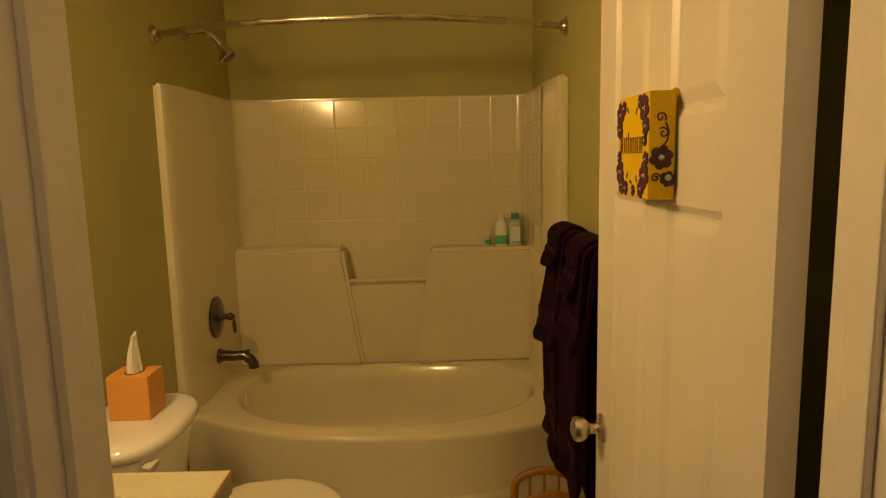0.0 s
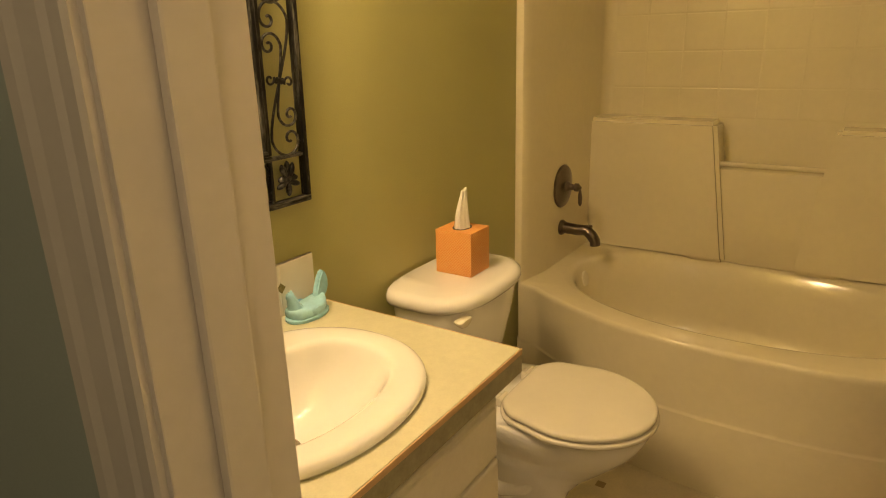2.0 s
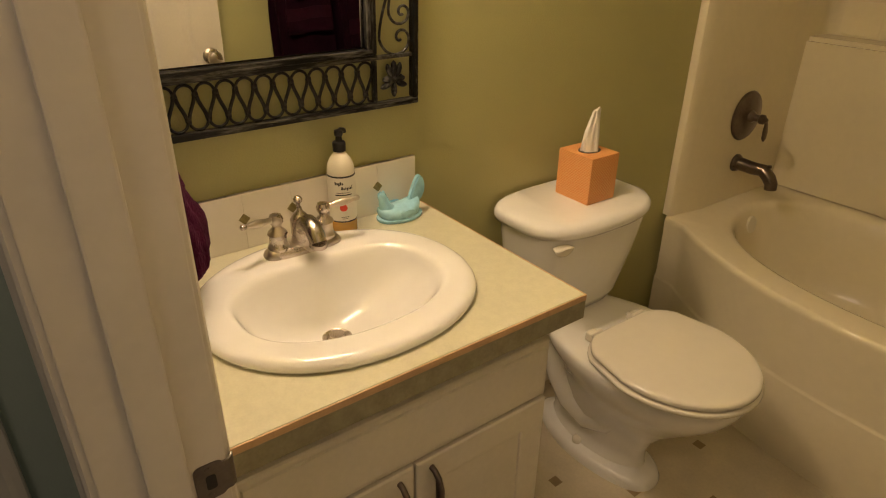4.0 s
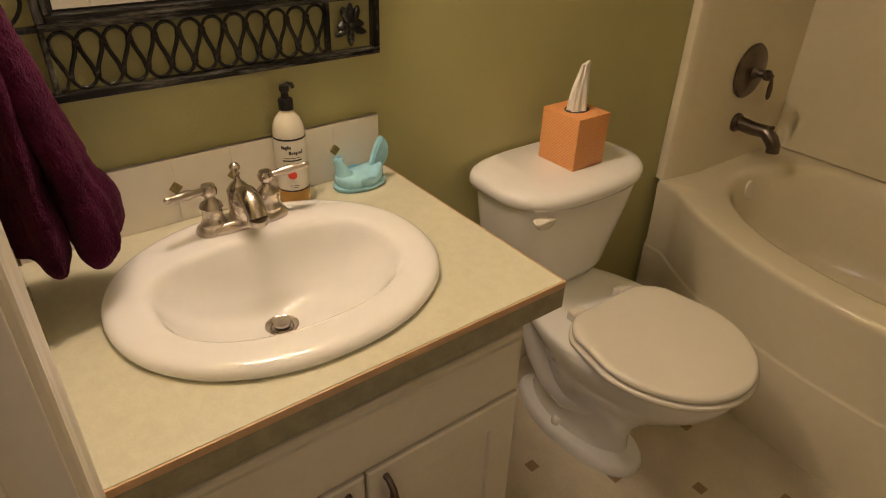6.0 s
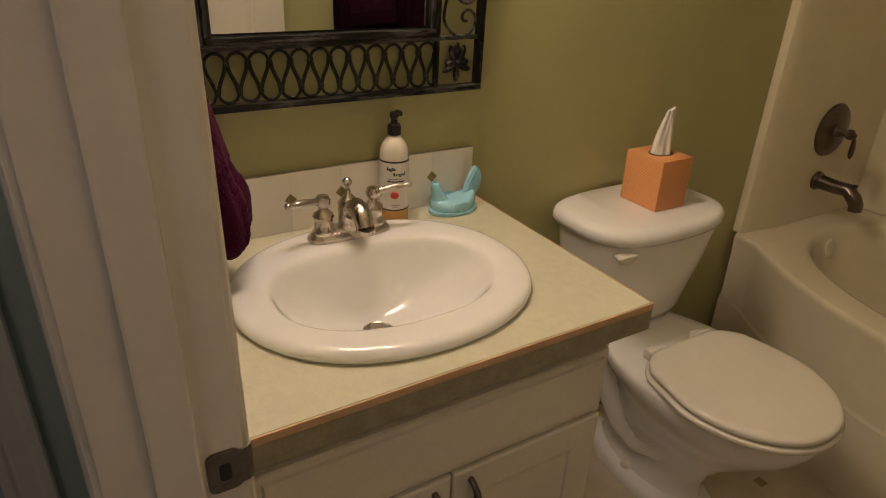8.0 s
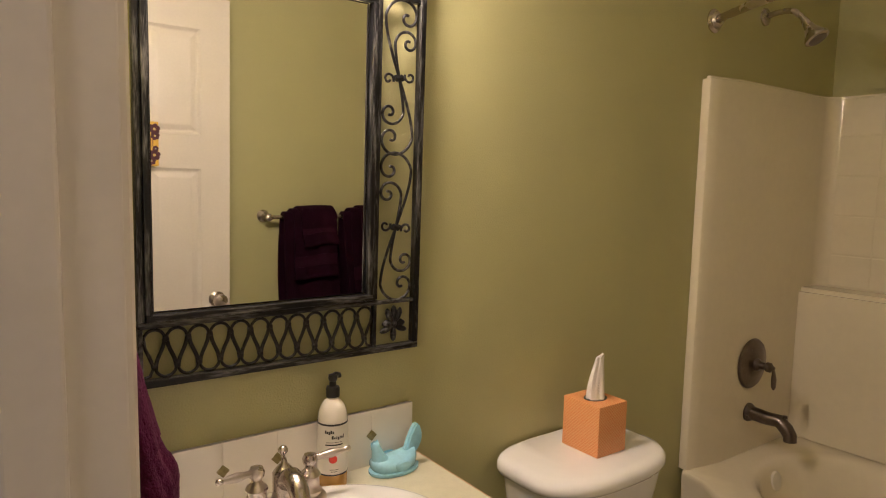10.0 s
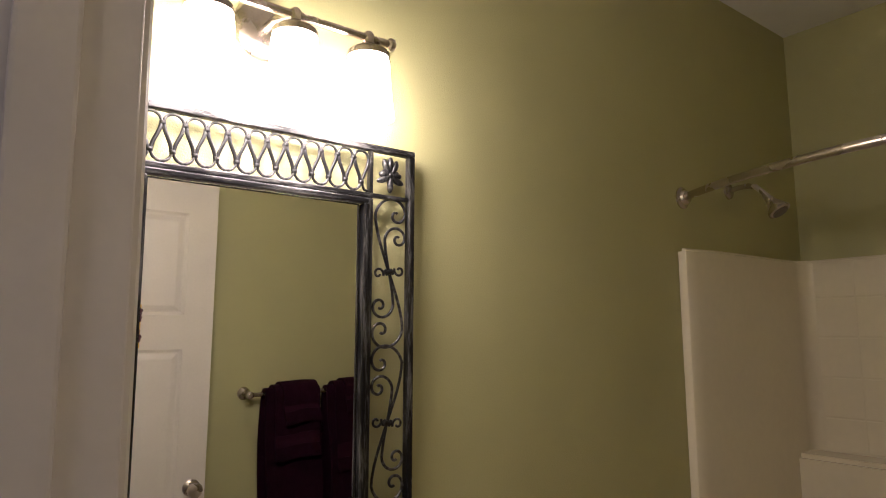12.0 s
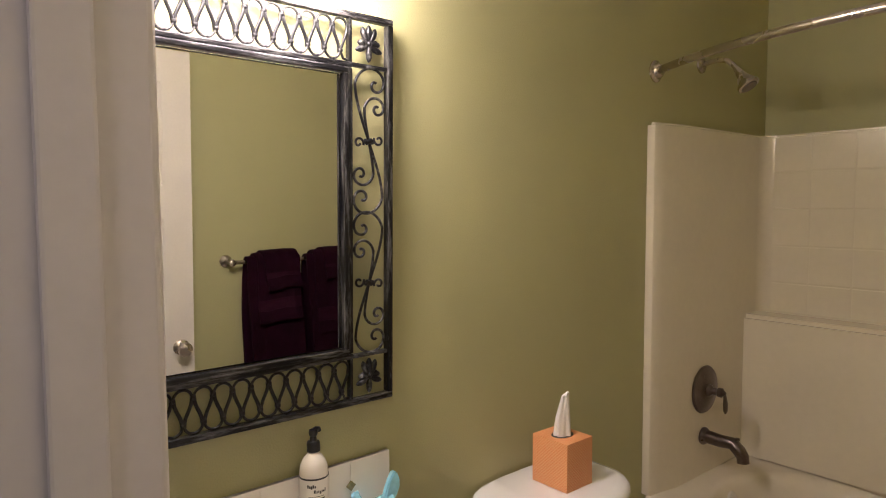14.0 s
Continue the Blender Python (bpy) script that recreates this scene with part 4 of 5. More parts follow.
def soap_bottle():
    x, y, z = 0.046, 0.459, 0.8052
    r = thing("soap_dispenser", x, y, z, "cream hand soap pump bottle with black pump and label", "soap bottle")
    R = 0.0298
    piece(r, "soap_fill", lathe([(0, 0), (R - 0.003, 0), (R, 0.004), (R, 0.031)], pose(x, y, z), 36), M_AMBER, "amber liquid soap", 40)
    piece(r, "bottle_body", lathe([(R, 0.031), (R + 0.0002, 0.142), (R - 0.002, 0.158), (R - 0.007, 0.170), (R - 0.014, 0.179), (0.012, 0.183), (0.012, 0.187)], pose(x, y, z), 36), M_SOAP, smooth=40)
    lab = piece(r, "label", lathe([(R + 0.0006, 0.034), (R + 0.0007, 0.136)], pose(x, y, z), 36), M_LABEL, "cream paper label", 40)
    for a, b in ((0.0315, 0.0345), (0.1345, 0.138)):
        piece(r, "label_band", lathe([(R + 0.0009, a), (R + 0.0009, b)], pose(x, y, z), 36), M_INK, "black band", 40)

    def bar(mid, half, z0, z1, mat, nm):
        """A bar printed round the bottle, centred at the angle mid."""
        b = bmesh.new()
        lo, hi = [], []
        for k in range(9):
            a = radians(mid + half * (k / 4 - 1))
            c = Vector((x + (R + 0.0012) * math.cos(a), y + (R + 0.0012) * math.sin(a), 0))
            lo.append(b.verts.new((c.x, c.y, z + z0))), hi.append(b.verts.new((c.x, c.y, z + z1)))
        for k in range(8):
            b.faces.new((lo[k], lo[k + 1], hi[k + 1], hi[k]))
        piece(lab, nm, b, mat, smooth=60)
    for mid, half, z0, z1 in ((-52, 3, 0.119, 0.126), (-45, 3, 0.119, 0.124), (-38, 3, 0.117, 0.124), (-31, 3, 0.119, 0.126), (-24, 2.5, 0.119, 0.124), (-26, 3.5, 0.108, 0.115), (-18, 2.5, 0.108, 0.1125), (-11, 2, 0.108, 0.1135), (-4, 3, 0.106, 0.1125), (3, 2, 0.108, 0.1135), (10, 3, 0.108, 0.1125), (17, 2, 0.108, 0.116),
                              (-20, 30, 0.1005, 0.1015), (-20, 34, 0.0945, 0.0972), (-20, 20, 0.0895, 0.0903), (-20, 16, 0.044, 0.0452), (-20, 12, 0.040, 0.041)):
        bar(mid, half, z0, z1, M_INK, "print_line")
    a = radians(-24)
    piece(lab, "red_fruit", lathe([(0, -0.0006), (0.0085, 0.0), (0.007, 0.0018), (0, 0.0022)], pose(x + (R + 0.0002) * math.cos(a), y + (R + 0.0002) * math.sin(a), z + 0.066, 0, 90, -24), 18), M_RED, "red printed fruit", 40)
    p = piece(r, "pump", lathe([(0.0125, 0.186), (0.0140, 0.187), (0.0140, 0.204), (0.0125, 0.207), (0.0075, 0.209), (0.0065, 0.218), (0.0085, 0.220), (0.0095, 0.225), (0.0085, 0.231), (0, 0.233)], pose(x, y, z), 24), M_BLACK, "black pump", 40)
    piece(p, "nozzle", tube([(x, y, z + 0.226), (x - 0.008, y + 0.010, z + 0.228), (x - 0.014, y + 0.020, z + 0.225), (x - 0.016, y + 0.023, z + 0.220)], [0.0065, 0.0058, 0.005, 0.0045], 12), M_BLACK, smooth=60)


soap_bottle()


def glass_hen():
    """A covered dish shaped as a sitting bird, one solid of milk glass."""
    x, z = 0.057, 0.8052
    loops = []
    for y, top, half, low in ((0.545, 0.030, 0.004, 0.016), (0.550, 0.034, 0.020, 0.008), (0.560, 0.036, 0.029, 0.0), (0.580, 0.034, 0.035, 0.0), (0.600, 0.034, 0.036, 0.0), (0.620, 0.037, 0.034, 0.0), (0.636, 0.043, 0.028, 0.0), (0.646, 0.046, 0.018, 0.004), (0.650, 0.044, 0.006, 0.014)):
        lp = []
        for k in range(20):
            a = 2 * math.pi * k / 20
            c, s = math.cos(a), math.sin(a)
            lp.append((x + half * c, y, z + (low + top) / 2 + (top - low) / 2 * math.copysign(abs(s) ** 0.8, s)))
        loops.append(lp)
    bm = rings(loops)
    neck = tube([(x, 0.566, z + 0.025), (x, 0.560, z + 0.042), (x, 0.556, z + 0.056), (x, 0.552, z + 0.065), (x, 0.545, z + 0.070)], [0.020, 0.0145, 0.011, 0.0105, 0.004], 14)
    comb = prism([(0.548, z + 0.070), (0.550, z + 0.075), (0.554, z + 0.073), (0.558, z + 0.076), (0.562, z + 0.067), (0.558, z + 0.062)], "x", x - 0.0025, x + 0.0025)
    tail = prism([(0.622, z + 0.030), (0.632, z + 0.060), (0.642, z + 0.082), (0.652, z + 0.096), (0.660, z + 0.092), (0.668, z + 0.074), (0.668, z + 0.054), (0.660, z + 0.038), (0.650, z + 0.028)], "x", x - 0.008, x + 0.008, 0.003)
    wing = [lathe([(0, 0.001), (0.017, 0.0), (0.014, 0.006), (0, 0.009)], pose(x + s * 0.0325, 0.604, z + 0.020, 0, 90 * s, 0) @ Matrix.Diagonal((0.7, 1.3, 0.7, 1)), 16) for s in (-1, 1)]
    base = rings([ellipse(x, 0.600, z + h, a, b, 32) for h, a, b in ((0, 0.036, 0.056), (0.003, 0.039, 0.059), (0.008, 0.039, 0.059), (0.010, 0.035, 0.054))])
    tagged(part("glass_hen_dish", join(bm, neck, comb, tail, base, *wing), M_BLUE, None, "", 45), "turquoise milk glass hen dish on the counter", "glass dish")


glass_hen()


# ---- mirror in its iron frame ----
def mirror():
    y0, y1, z0, z1, bw = 0.000, 0.674, 1.061, 1.908, 0.128
    r = thing("wall_mirror", 0.004, 0.338, 1.058, "wall mirror in a wide black iron frame rubbed with silver", "mirror")
    xa, xb = 0.010, 0.028
    piece(r, "mirror_glass", box(0.012, 0.016, y0 + bw + 0.004, y1 - bw - 0.004, z0 + bw + 0.004, z1 - bw - 0.004), M_MIRROR, "clear mirror glass")
    piece(r, "backing", box(0.004, 0.0118, y0 + bw, y1 - bw, z0 + bw, z1 - bw), M_BLACK)
    b = 0.013
    for nm, c in (("outer_bar", (y0, y1, z0, z0 + b)), ("outer_bar", (y0, y1, z1 - b, z1)), ("outer_bar", (y0, y0 + b, z0 + b, z1 - b)), ("outer_bar", (y1 - b, y1, z0 + b, z1 - b))):
        piece(r, nm, box(xa, xb + 0.002, *c, 0.0025), M_IRON_LEVEL if c[1] - c[0] > c[3] - c[2] else M_IRON_UPRIGHT)
    i0, i1, k0, k1 = y0 + bw, y1 - bw, z0 + bw, z1 - bw
    # stepped bars round the glass
    for w, xx in ((0.0, xb), (0.012, xb + 0.004)):
        a, c = w, w + 0.0118
        for q in ((i0 - 0.024 + a, i1 + 0.024 - a, k0 - 0.024 + a, k0 - 0.024 + c), (i0 - 0.024 + a, i1 + 0.024 - a, k1 + 0.024 - c, k1 + 0.024 - a), (i0 - 0.024 + a, i0 - 0.024 + c, k0 - 0.024 + c, k1 + 0.024 - c), (i1 + 0.024 - c, i1 + 0.024 - a, k0 - 0.024 + c, k1 + 0.024 - c)):
            piece(r, "inner_bar", box(xa, xx, *q, 0.003), M_IRON_LEVEL if q[1] - q[0] > q[3] - q[2] else M_IRON_UPRIGHT)
    # dividers of the four corner squares
    d0 = 0.024
    for yy in (i0 - d0 + 0.004, i1 + d0 - 0.004):
        for za, zb in ((z0 + b, k0 - d0), (k1 + d0, z1 - b)):
            piece(r, "divider", box(xa + 0.002, xb - 0.002, yy - 0.004, yy + 0.004, za, zb, 0.0015), M_IRON)
    for zz in (k0 - d0 + 0.004, k1 + d0 - 0.004):
        for ya, yb in ((y0 + b, i0 - d0), (i1 + d0, y1 - b)):
            piece(r, "divider", box(xa + 0.002, xb - 0.002, ya, yb, zz - 0.004, zz + 0.004, 0.0015), M_IRON)
    # looped wire lattice, above and below
    xm, n = 0.020, 12
    ya, yb = i0 - d0 + 0.008, i1 + d0 - 0.008
    w = (yb - ya) / n

    def wire(pts, rad=0.0029):
        return tube([(xm, p[0], p[1]) for p in pts], rad, 8)

    def share(bm, name):
        me = bpy.data.meshes.new(name)
        for f in bm.faces:
            f.smooth = True
        bm.to_mesh(me), bm.free()
        me.materials.append(M_IRON)
        return me

    for za, zb in ((z0 + b, k0 - d0), (k1 + d0, z1 - b)):
        h, q = zb - za, w / 2
        lo, hi = za + q * 0.95 + 0.003, zb - q * 0.95 - 0.003

        def loop(flip):
            """A drop-shaped loop: round at one end, drawn together at the other."""
            pts = []
            for k in range(13):
                a = math.pi * k / 12
                pts.append((-q * 0.93 * math.cos(a), q * 0.95 * math.sin(a)))
            s = hi - lo
            leg = [(-q * 0.93 + (q * 0.93 - 0.003) * (0.5 - 0.5 * math.cos(math.pi * t / 8)), -s * t / 8) for t in range(1, 9)]
            pts = [(p[0], p[1]) for p in reversed(leg)] + pts + [(-p[0], p[1]) for p in leg]
            if flip:
                return [(p[0], lo - p[1]) for p in pts]
            return [(p[0], hi + p[1]) for p in pts]
        up, dn = share(wire(loop(False)), "loop"), share(wire(loop(True)), "loop")
        col = share(tube([(xm, -0.0045, 0), (xm, 0.0045, 0)], [0.0052, 0.0052], 10), "collar")
        for k in range(n):
            o = new("loop", up)
            under(o, r)
            o.location = (0, ya + (k + 0.5) * w, 0)
            if k < n - 1:
                o = new("loop", dn)
                under(o, r)
                o.location = (0.0008, ya + (k + 1) * w, 0)
                o = new("collar", col)
                under(o, r)
                o.location = (0, ya + (k + 1) * w, hi)
            o = new("collar", col)
            under(o, r)
            o.location = (0, ya + (k + 0.5) * w, lo)
        for yy, sg in ((ya, 1), (yb, -1)):
            piece(r, "loop", wire([(yy + sg * 0.002, hi), (yy + sg * 0.004, (hi + lo) / 2 + 0.01), (yy + sg * (q - 0.006), lo + 0.012), (yy + sg * q * 0.93, lo), (yy + sg * q * 0.6, lo - q * 0.8), (yy + sg * 0.002, lo - q * 0.9)]), M_IRON, smooth=60)

    # scrolls on both sides
    def spiral(cy, cz, r0, r1, a0, turn, n=44):
        """From a tight inner end outward, turning anticlockwise by turn radians."""
        return [(cy + r0 * (r1 / r0) ** (k / n) * math.cos(a0 + turn * k / n), cz + r0 * (r1 / r0) ** (k / n) * math.sin(a0 + turn * k / n)) for k in range(n + 1)]

    def s_wire(oy, oz, rad):
        """An S of two spirals, the same when turned half round; about its own centre."""
        top = spiral(oy, oz, 0.0052, rad, radians(60), radians(480))
        end = (-top[-1][0], -top[-1][1])
        link = bez((0, *top[-1]), (0, top[-1][0], top[-1][1] * 0.45), (0, end[0], end[1] * 0.45), (0, *end), 16)
        return top + [(p[1], p[2]) for p in link[1:-1]] + [(-p[0], -p[1]) for p in reversed(top)]

    def c_wire(oy, oz, rad):
        cu = spiral(oy, oz, 0.0045, rad, radians(160), radians(-360), 28)
        link = bez((0, *cu[-1]), (0, oy - rad * 1.0, oz - rad * 1.1), (0, 0.004, -0.002), (0, 0, 0), 6)
        arm = cu + [(p[1], p[2]) for p in link[1:]]
        return arm + [(-p[0], -p[1]) for p in reversed(arm[:-1])]

    sa, sb = k0 - d0 + 0.008, k1 + d0 - 0.008
    zq = (sb - sa) / 4
    for yc, sg in (((i1 + d0 + y1 - b) / 2, 1), ((i0 - d0 + y0 + b) / 2, -1)):
        for zc, v in ((sb - zq, 1), (sa + zq, -1)):
            for pts, rad in ((s_wire(0.0165, 0.1225, 0.0520), 0.0031), (s_wire(0.0215, 0.071, 0.0330), 0.0031), (c_wire(0.0265, 0.004, 0.0135), 0.0027)):
                piece(r, "scroll", wire([(yc + sg * p[0], zc + v * p[1]) for p in pts], rad), M_IRON, smooth=60)
            piece(r, "collar", tube([(xm, yc - 0.007, zc - v * sg * 0.003), (xm, yc + 0.007, zc + v * sg * 0.003)], 0.0058, 10), M_IRON, smooth=60)

    # leafy cast rosettes in the corners: a boss, eight leaves and two volutes
    def leaf(k):
        a = 2 * math.pi * k / 8 + math.pi / 2
        ln = 0.040 if k in (0, 4) else (0.029 if k % 2 == 0 else 0.036)
        dy, dz = math.cos(a), math.sin(a)
        bend = 0.35 * (1 if dy > 0 else -1) * (1 if k % 2 else 0)
        pts = [(xm, dy * ln * t - dz * bend * ln * t * t, dz * ln * t + dy * bend * ln * t * t) for t in (0.1, 0.25, 0.5, 0.75, 0.92, 1.0)]
        return tube(pts, [0.0036, 0.0052, 0.0072, 0.0068, 0.0042, 0.0008], 8)
    leaves = [share(leaf(k), "leaf") for k in range(8)]
    volutes = [share(tube([(xm, sg * (0.015 - p[0]), 0.002 + p[1]) for p in spiral(0, 0, 0.0035, 0.012, 0.5, 6.6, 24)], 0.0034, 8), "volute") for sg in (-1, 1)]
    for yc in ((y0 + b + i0 - d0) / 2, (y1 - b + i1 + d0) / 2):
        for zc in ((z0 + b + k0 - d0) / 2, (z1 - b + k1 + d0) / 2):
            boss = piece(r, "rosette", lathe([(0, 0), (0.008, 0), (0.0065, 0.006), (0, 0.010)], pose(xm - 0.002, yc, zc, 0, 90, 0), 12), M_IRON, "leafy cast rosette", 60)
            for me in leaves + volutes:
                o = new(me.name.split(".")[0], me)
                under(o, boss)
                o.location = (0, yc, zc)
    r.rotation_euler = (0, radians(1.0), 0)


mirror()


# ---- vanity light ----
def vanity_light():
    yc, xg = 0.335, 0.152
    r = thing("vanity_light", 0, yc, 2.12, "brushed nickel three-shade vanity light, lit, above the mirror", "wall lamp")
    piece(r, "wall_plate", lathe([(0, 0), (0.062, 0), (0.063, 0.006), (0.056, 0.016), (0.036, 0.024), (0, 0.026)], pose(0, yc, 2.106, 0, 90, 0), 36), M_NICKEL, smooth=35)
    piece(r, "arm", tube([(0.02, yc, 2.106), (0.07, yc, 2.104), (0.115, yc, 2.090), (xg, yc, 2.078)], 0.009, 12), M_NICKEL, smooth=60)
    piece(r, "crossbar", tube([(xg, yc - 0.20, 2.078), (xg, yc + 0.20, 2.078)], 0.008, 12), M_NICKEL, smooth=60)
    for s in (-1, 1):
        piece(r, "finial", lathe([(0, 0), (0.009, 0), (0.013, 0.004), (0.013, 0.011), (0.009, 0.015), (0, 0.016)], pose(xg, yc + s * 0.196, 2.078, -90 * s, 0, 0), 18), M_NICKEL, smooth=35)
    for k in (-1, 0, 1):
        y = yc + k * 0.152
        sh = piece(r, "holder", lathe([(0, 0.012), (0.008, 0.012), (0.012, 0.006), (0.012, -0.012), (0.020, -0.018), (0.036, -0.026), (0.041, -0.031), (0.041, -0.042), (0.032, -0.044), (0, -0.044)], pose(xg, y, 2.078), 28), M_NICKEL, smooth=35)
        piece(sh, "glass_shade", lathe([(0, -0.044), (0.037, -0.045), (0.041, -0.050), (0.043, -0.09), (0.046, -0.125), (0.050, -0.155), (0.051, -0.160), (0.048, -0.161), (0, -0.15)], pose(xg, y, 2.078), 28), M_GLOW, "glowing opal glass shade", 40)


vanity_light()


# ---- toilet ----
def toilet():
    yc = 1.129
    r = thing("toilet", 0.35, yc, 0, "white china two-piece toilet with its lid closed", "toilet")

    def tank_ring(z, half, x1, xb=0.022):
        lp = []
        for k in range(40):
            a = 2 * math.pi * k / 40
            c, s = math.cos(a), math.sin(a)
            p = 5.0 if c < 0 else 3.4
            lp.append(((xb + x1) / 2 + (x1 - xb) / 2 * math.copysign(abs(c) ** (2 / p), c), yc + half * math.copysign(abs(s) ** (2 / 4.5), s), z))
        return lp
    piece(r, "tank", rings([tank_ring(z, h, x) for z, h, x in ((0.425, 0.135, 0.19), (0.432, 0.150, 0.205), (0.46, 0.162, 0.217), (0.60, 0.195, 0.240), (0.695, 0.213, 0.252), (0.712, 0.214, 0.252))]), M_CHINA, smooth=50)

    def lid_ring(z, half, x1, o=0.0):
        lp = []
        for k in range(56):
            a = 2 * math.pi * k / 56
            c, s = math.cos(a), math.sin(a)
            x = 0.150 + (0.150 - 0.012 + o if c < 0 else x1 - 0.150) * math.copysign(abs(c) ** (2 / (6.0 if c < 0 else 2.3)), c)
            lp.append((x, yc - 0.002 + (half - 0.004) * math.copysign(abs(s) ** (2 / (6.0 if c < 0 else 2.8)), s), z))
        return lp
    piece(r, "tank_lid", rings([lid_ring(z, h, x) for z, h, x in ((0.7125, 0.217, 0.264), (0.716, 0.226, 0.280), (0.728, 0.231, 0.287), (0.742, 0.229, 0.285), (0.752, 0.220, 0.274), (0.757, 0.200, 0.255), (0.759, 0.15, 0.21))]), M_CHINA, smooth=60)
    lever = []
    for o, k in ((-0.012, 0.75), (0.002, 0.95), (0.008, 1.0), (0.013, 0.9), (0.015, 0.7)):
        lever.append([(0.252 + o, 0.960 + 0.031 * k * math.cos(2 * math.pi * q / 28), 0.697 + (0.020 if math.sin(2 * math.pi * q / 28) < 0 else 0.004) * k * math.sin(2 * math.pi * q / 28)) for q in range(28)])
    piece(r, "flush_lever", rings(lever), M_SEAT, "white flush lever", 60)

    # bowl: egg-shaped rings from foot to rim
    def egg(z, x0, x1, half, n=56, p=2.2):
        lp = []
        xm = x0 + (x1 - x0) * 0.46
        for k in range(n):
            a = 2 * math.pi * k / n
            c, s = math.cos(a), math.sin(a)
            w = half if c > 0 else half * (1 - 0.42 * abs(c) ** 0.9)
            lp.append((xm + ((x1 - xm) if c > 0 else (xm - x0)) * math.copysign(abs(c) ** (2 / (2.1 if c > 0 else 3.0)), c), yc + w * math.copysign(abs(s) ** (2 / p), s), z))
        return lp
    piece(r, "bowl", rings([egg(*v) for v in ((0.030, 0.13, 0.50, 0.074), (0.05, 0.145, 0.485, 0.066), (0.10, 0.15, 0.485, 0.064), (0.15, 0.155, 0.505, 0.071), (0.20, 0.16, 0.545, 0.086), (0.25, 0.165, 0.598, 0.113), (0.30, 0.165, 0.648, 0.145), (0.345, 0.14, 0.688, 0.172), (0.375, 0.095, 0.706, 0.184),
                                             (0.395, 0.070, 0.714, 0.188), (0.412, 0.062, 0.715, 0.188), (0.420, 0.064, 0.712, 0.185), (0.424, 0.070, 0.704, 0.178), (0.4245, 0.10, 0.66, 0.15))]), M_CHINA, smooth=60)
    # the trapway's bulge on each flank
    for s in (-1, 1):
        piece(r, "trapway", tube([(0.12, yc + s * 0.044, 0.35), (0.165, yc + s * 0.050, 0.29), (0.20, yc + s * 0.050, 0.22), (0.245, yc + s * 0.046, 0.155), (0.31, yc + s * 0.040, 0.125), (0.38, yc + s * 0.034, 0.15), (0.43, yc + s * 0.045, 0.22), (0.46, yc + s * 0.045, 0.28)], [0.042, 0.048, 0.047, 0.044, 0.042, 0.038, 0.032, 0.022], 20), M_CHINA, smooth=80)
        piece(r, "bolt_cap", lathe([(0.0155, 0.0), (0.0155, 0.010), (0.012, 0.017), (0.006, 0.020), (0, 0.0205)], pose(0.302, yc + s * 0.068, 0.0355), 18), M_SEAT, "round bolt cap", 50)
    piece(r, "foot", rings([egg(z, x0, x1, h, 48, 2.6) for z, x0, x1, h in ((0.0, 0.095, 0.535, 0.100), (0.012, 0.095, 0.535, 0.101), (0.026, 0.10, 0.528, 0.097), (0.034, 0.11, 0.518, 0.088), (0.0365, 0.125, 0.50, 0.074), (0.046, 0.14, 0.49, 0.060))]), M_CHINA, smooth=60)

    def seat(z, grow):
        lp = []
        n, x0, x1, half = 64, 0.338 - grow, 0.732 + grow, 0.194 + grow
        xm = x0 + 0.17
        for k in range(n):
            a = 2 * math.pi * k / n
            c, s = math.cos(a), math.sin(a)
            if c > 0:
                lp.append((xm + (x1 - xm) * c, yc - 0.006 + half * s, z))
            else:
                q = abs(c) ** (2 / 12.0)
                w = half - (half - 0.118) * (q ** 3)
                lp.append((xm - (xm - x0) * q, yc - 0.006 + w * math.copysign(abs(s) ** (2 / 12.0), s), z))
        return lp
    piece(r, "seat_ring", rings([seat(0.4275, -0.006), seat(0.4305, 0.001), seat(0.434, 0.003), seat(0.440, 0.003), seat(0.443, 0.000), seat(0.4435, -0.008)]), M_SEAT, smooth=60)
    piece(r, "seat_lid", rings([seat(0.4455, -0.012), seat(0.4475, -0.006), seat(0.450, -0.003), seat(0.458, -0.003), seat(0.462, -0.006), seat(0.4645, -0.014), seat(0.4655, -0.030), seat(0.466, -0.08)]), M_SEAT, "closed cream-white lid", 60)
    for s in (-1, 1):
        piece(r, "bumper", box(0.62, 0.65, yc - 0.006 + s * 0.11 - 0.006, yc - 0.006 + s * 0.11 + 0.006, 0.4435, 0.446), M_SEAT)
        hg = piece(r, "seat_hinge", box(0.308, 0.350, yc - 0.006 + s * 0.084 - 0.017, yc - 0.006 + s * 0.084 + 0.017, 0.4240, 0.452, 0.007, 3), M_SEAT, smooth=40)
        piece(hg, "hinge_pin", tube([(0.330, yc - 0.006 + s * 0.062, 0.448), (0.330, yc - 0.006 + s * 0.108, 0.448)], 0.0085, 14), M_SEAT, smooth=50)
    w = thing("water_supply", 0.02, 0.90, 0.12, "grey braided toilet water line with a shutoff valve", "pipe")
    piece(w, "hose", tube(bez((0.06, 0.905, 0.17), (0.10, 0.90, 0.25), (0.02, 0.96, 0.30), (0.09, 1.02, 0.428), 16), 0.006, 10), M_PLATE, smooth=60)
    piece(w, "shutoff_valve", join(lathe([(0.028, 0), (0.026, 0.006), (0.010, 0.010), (0.009, 0.05), (0.014, 0.052), (0.014, 0.075), (0, 0.076)], pose(0.001, 0.905, 0.15, 0, 90, 0), 18), lathe([(0.009, 0), (0.009, 0.03), (0, 0.031)], pose(0.06, 0.905, 0.15), 14)), M_NICKEL, smooth=40)


toilet()


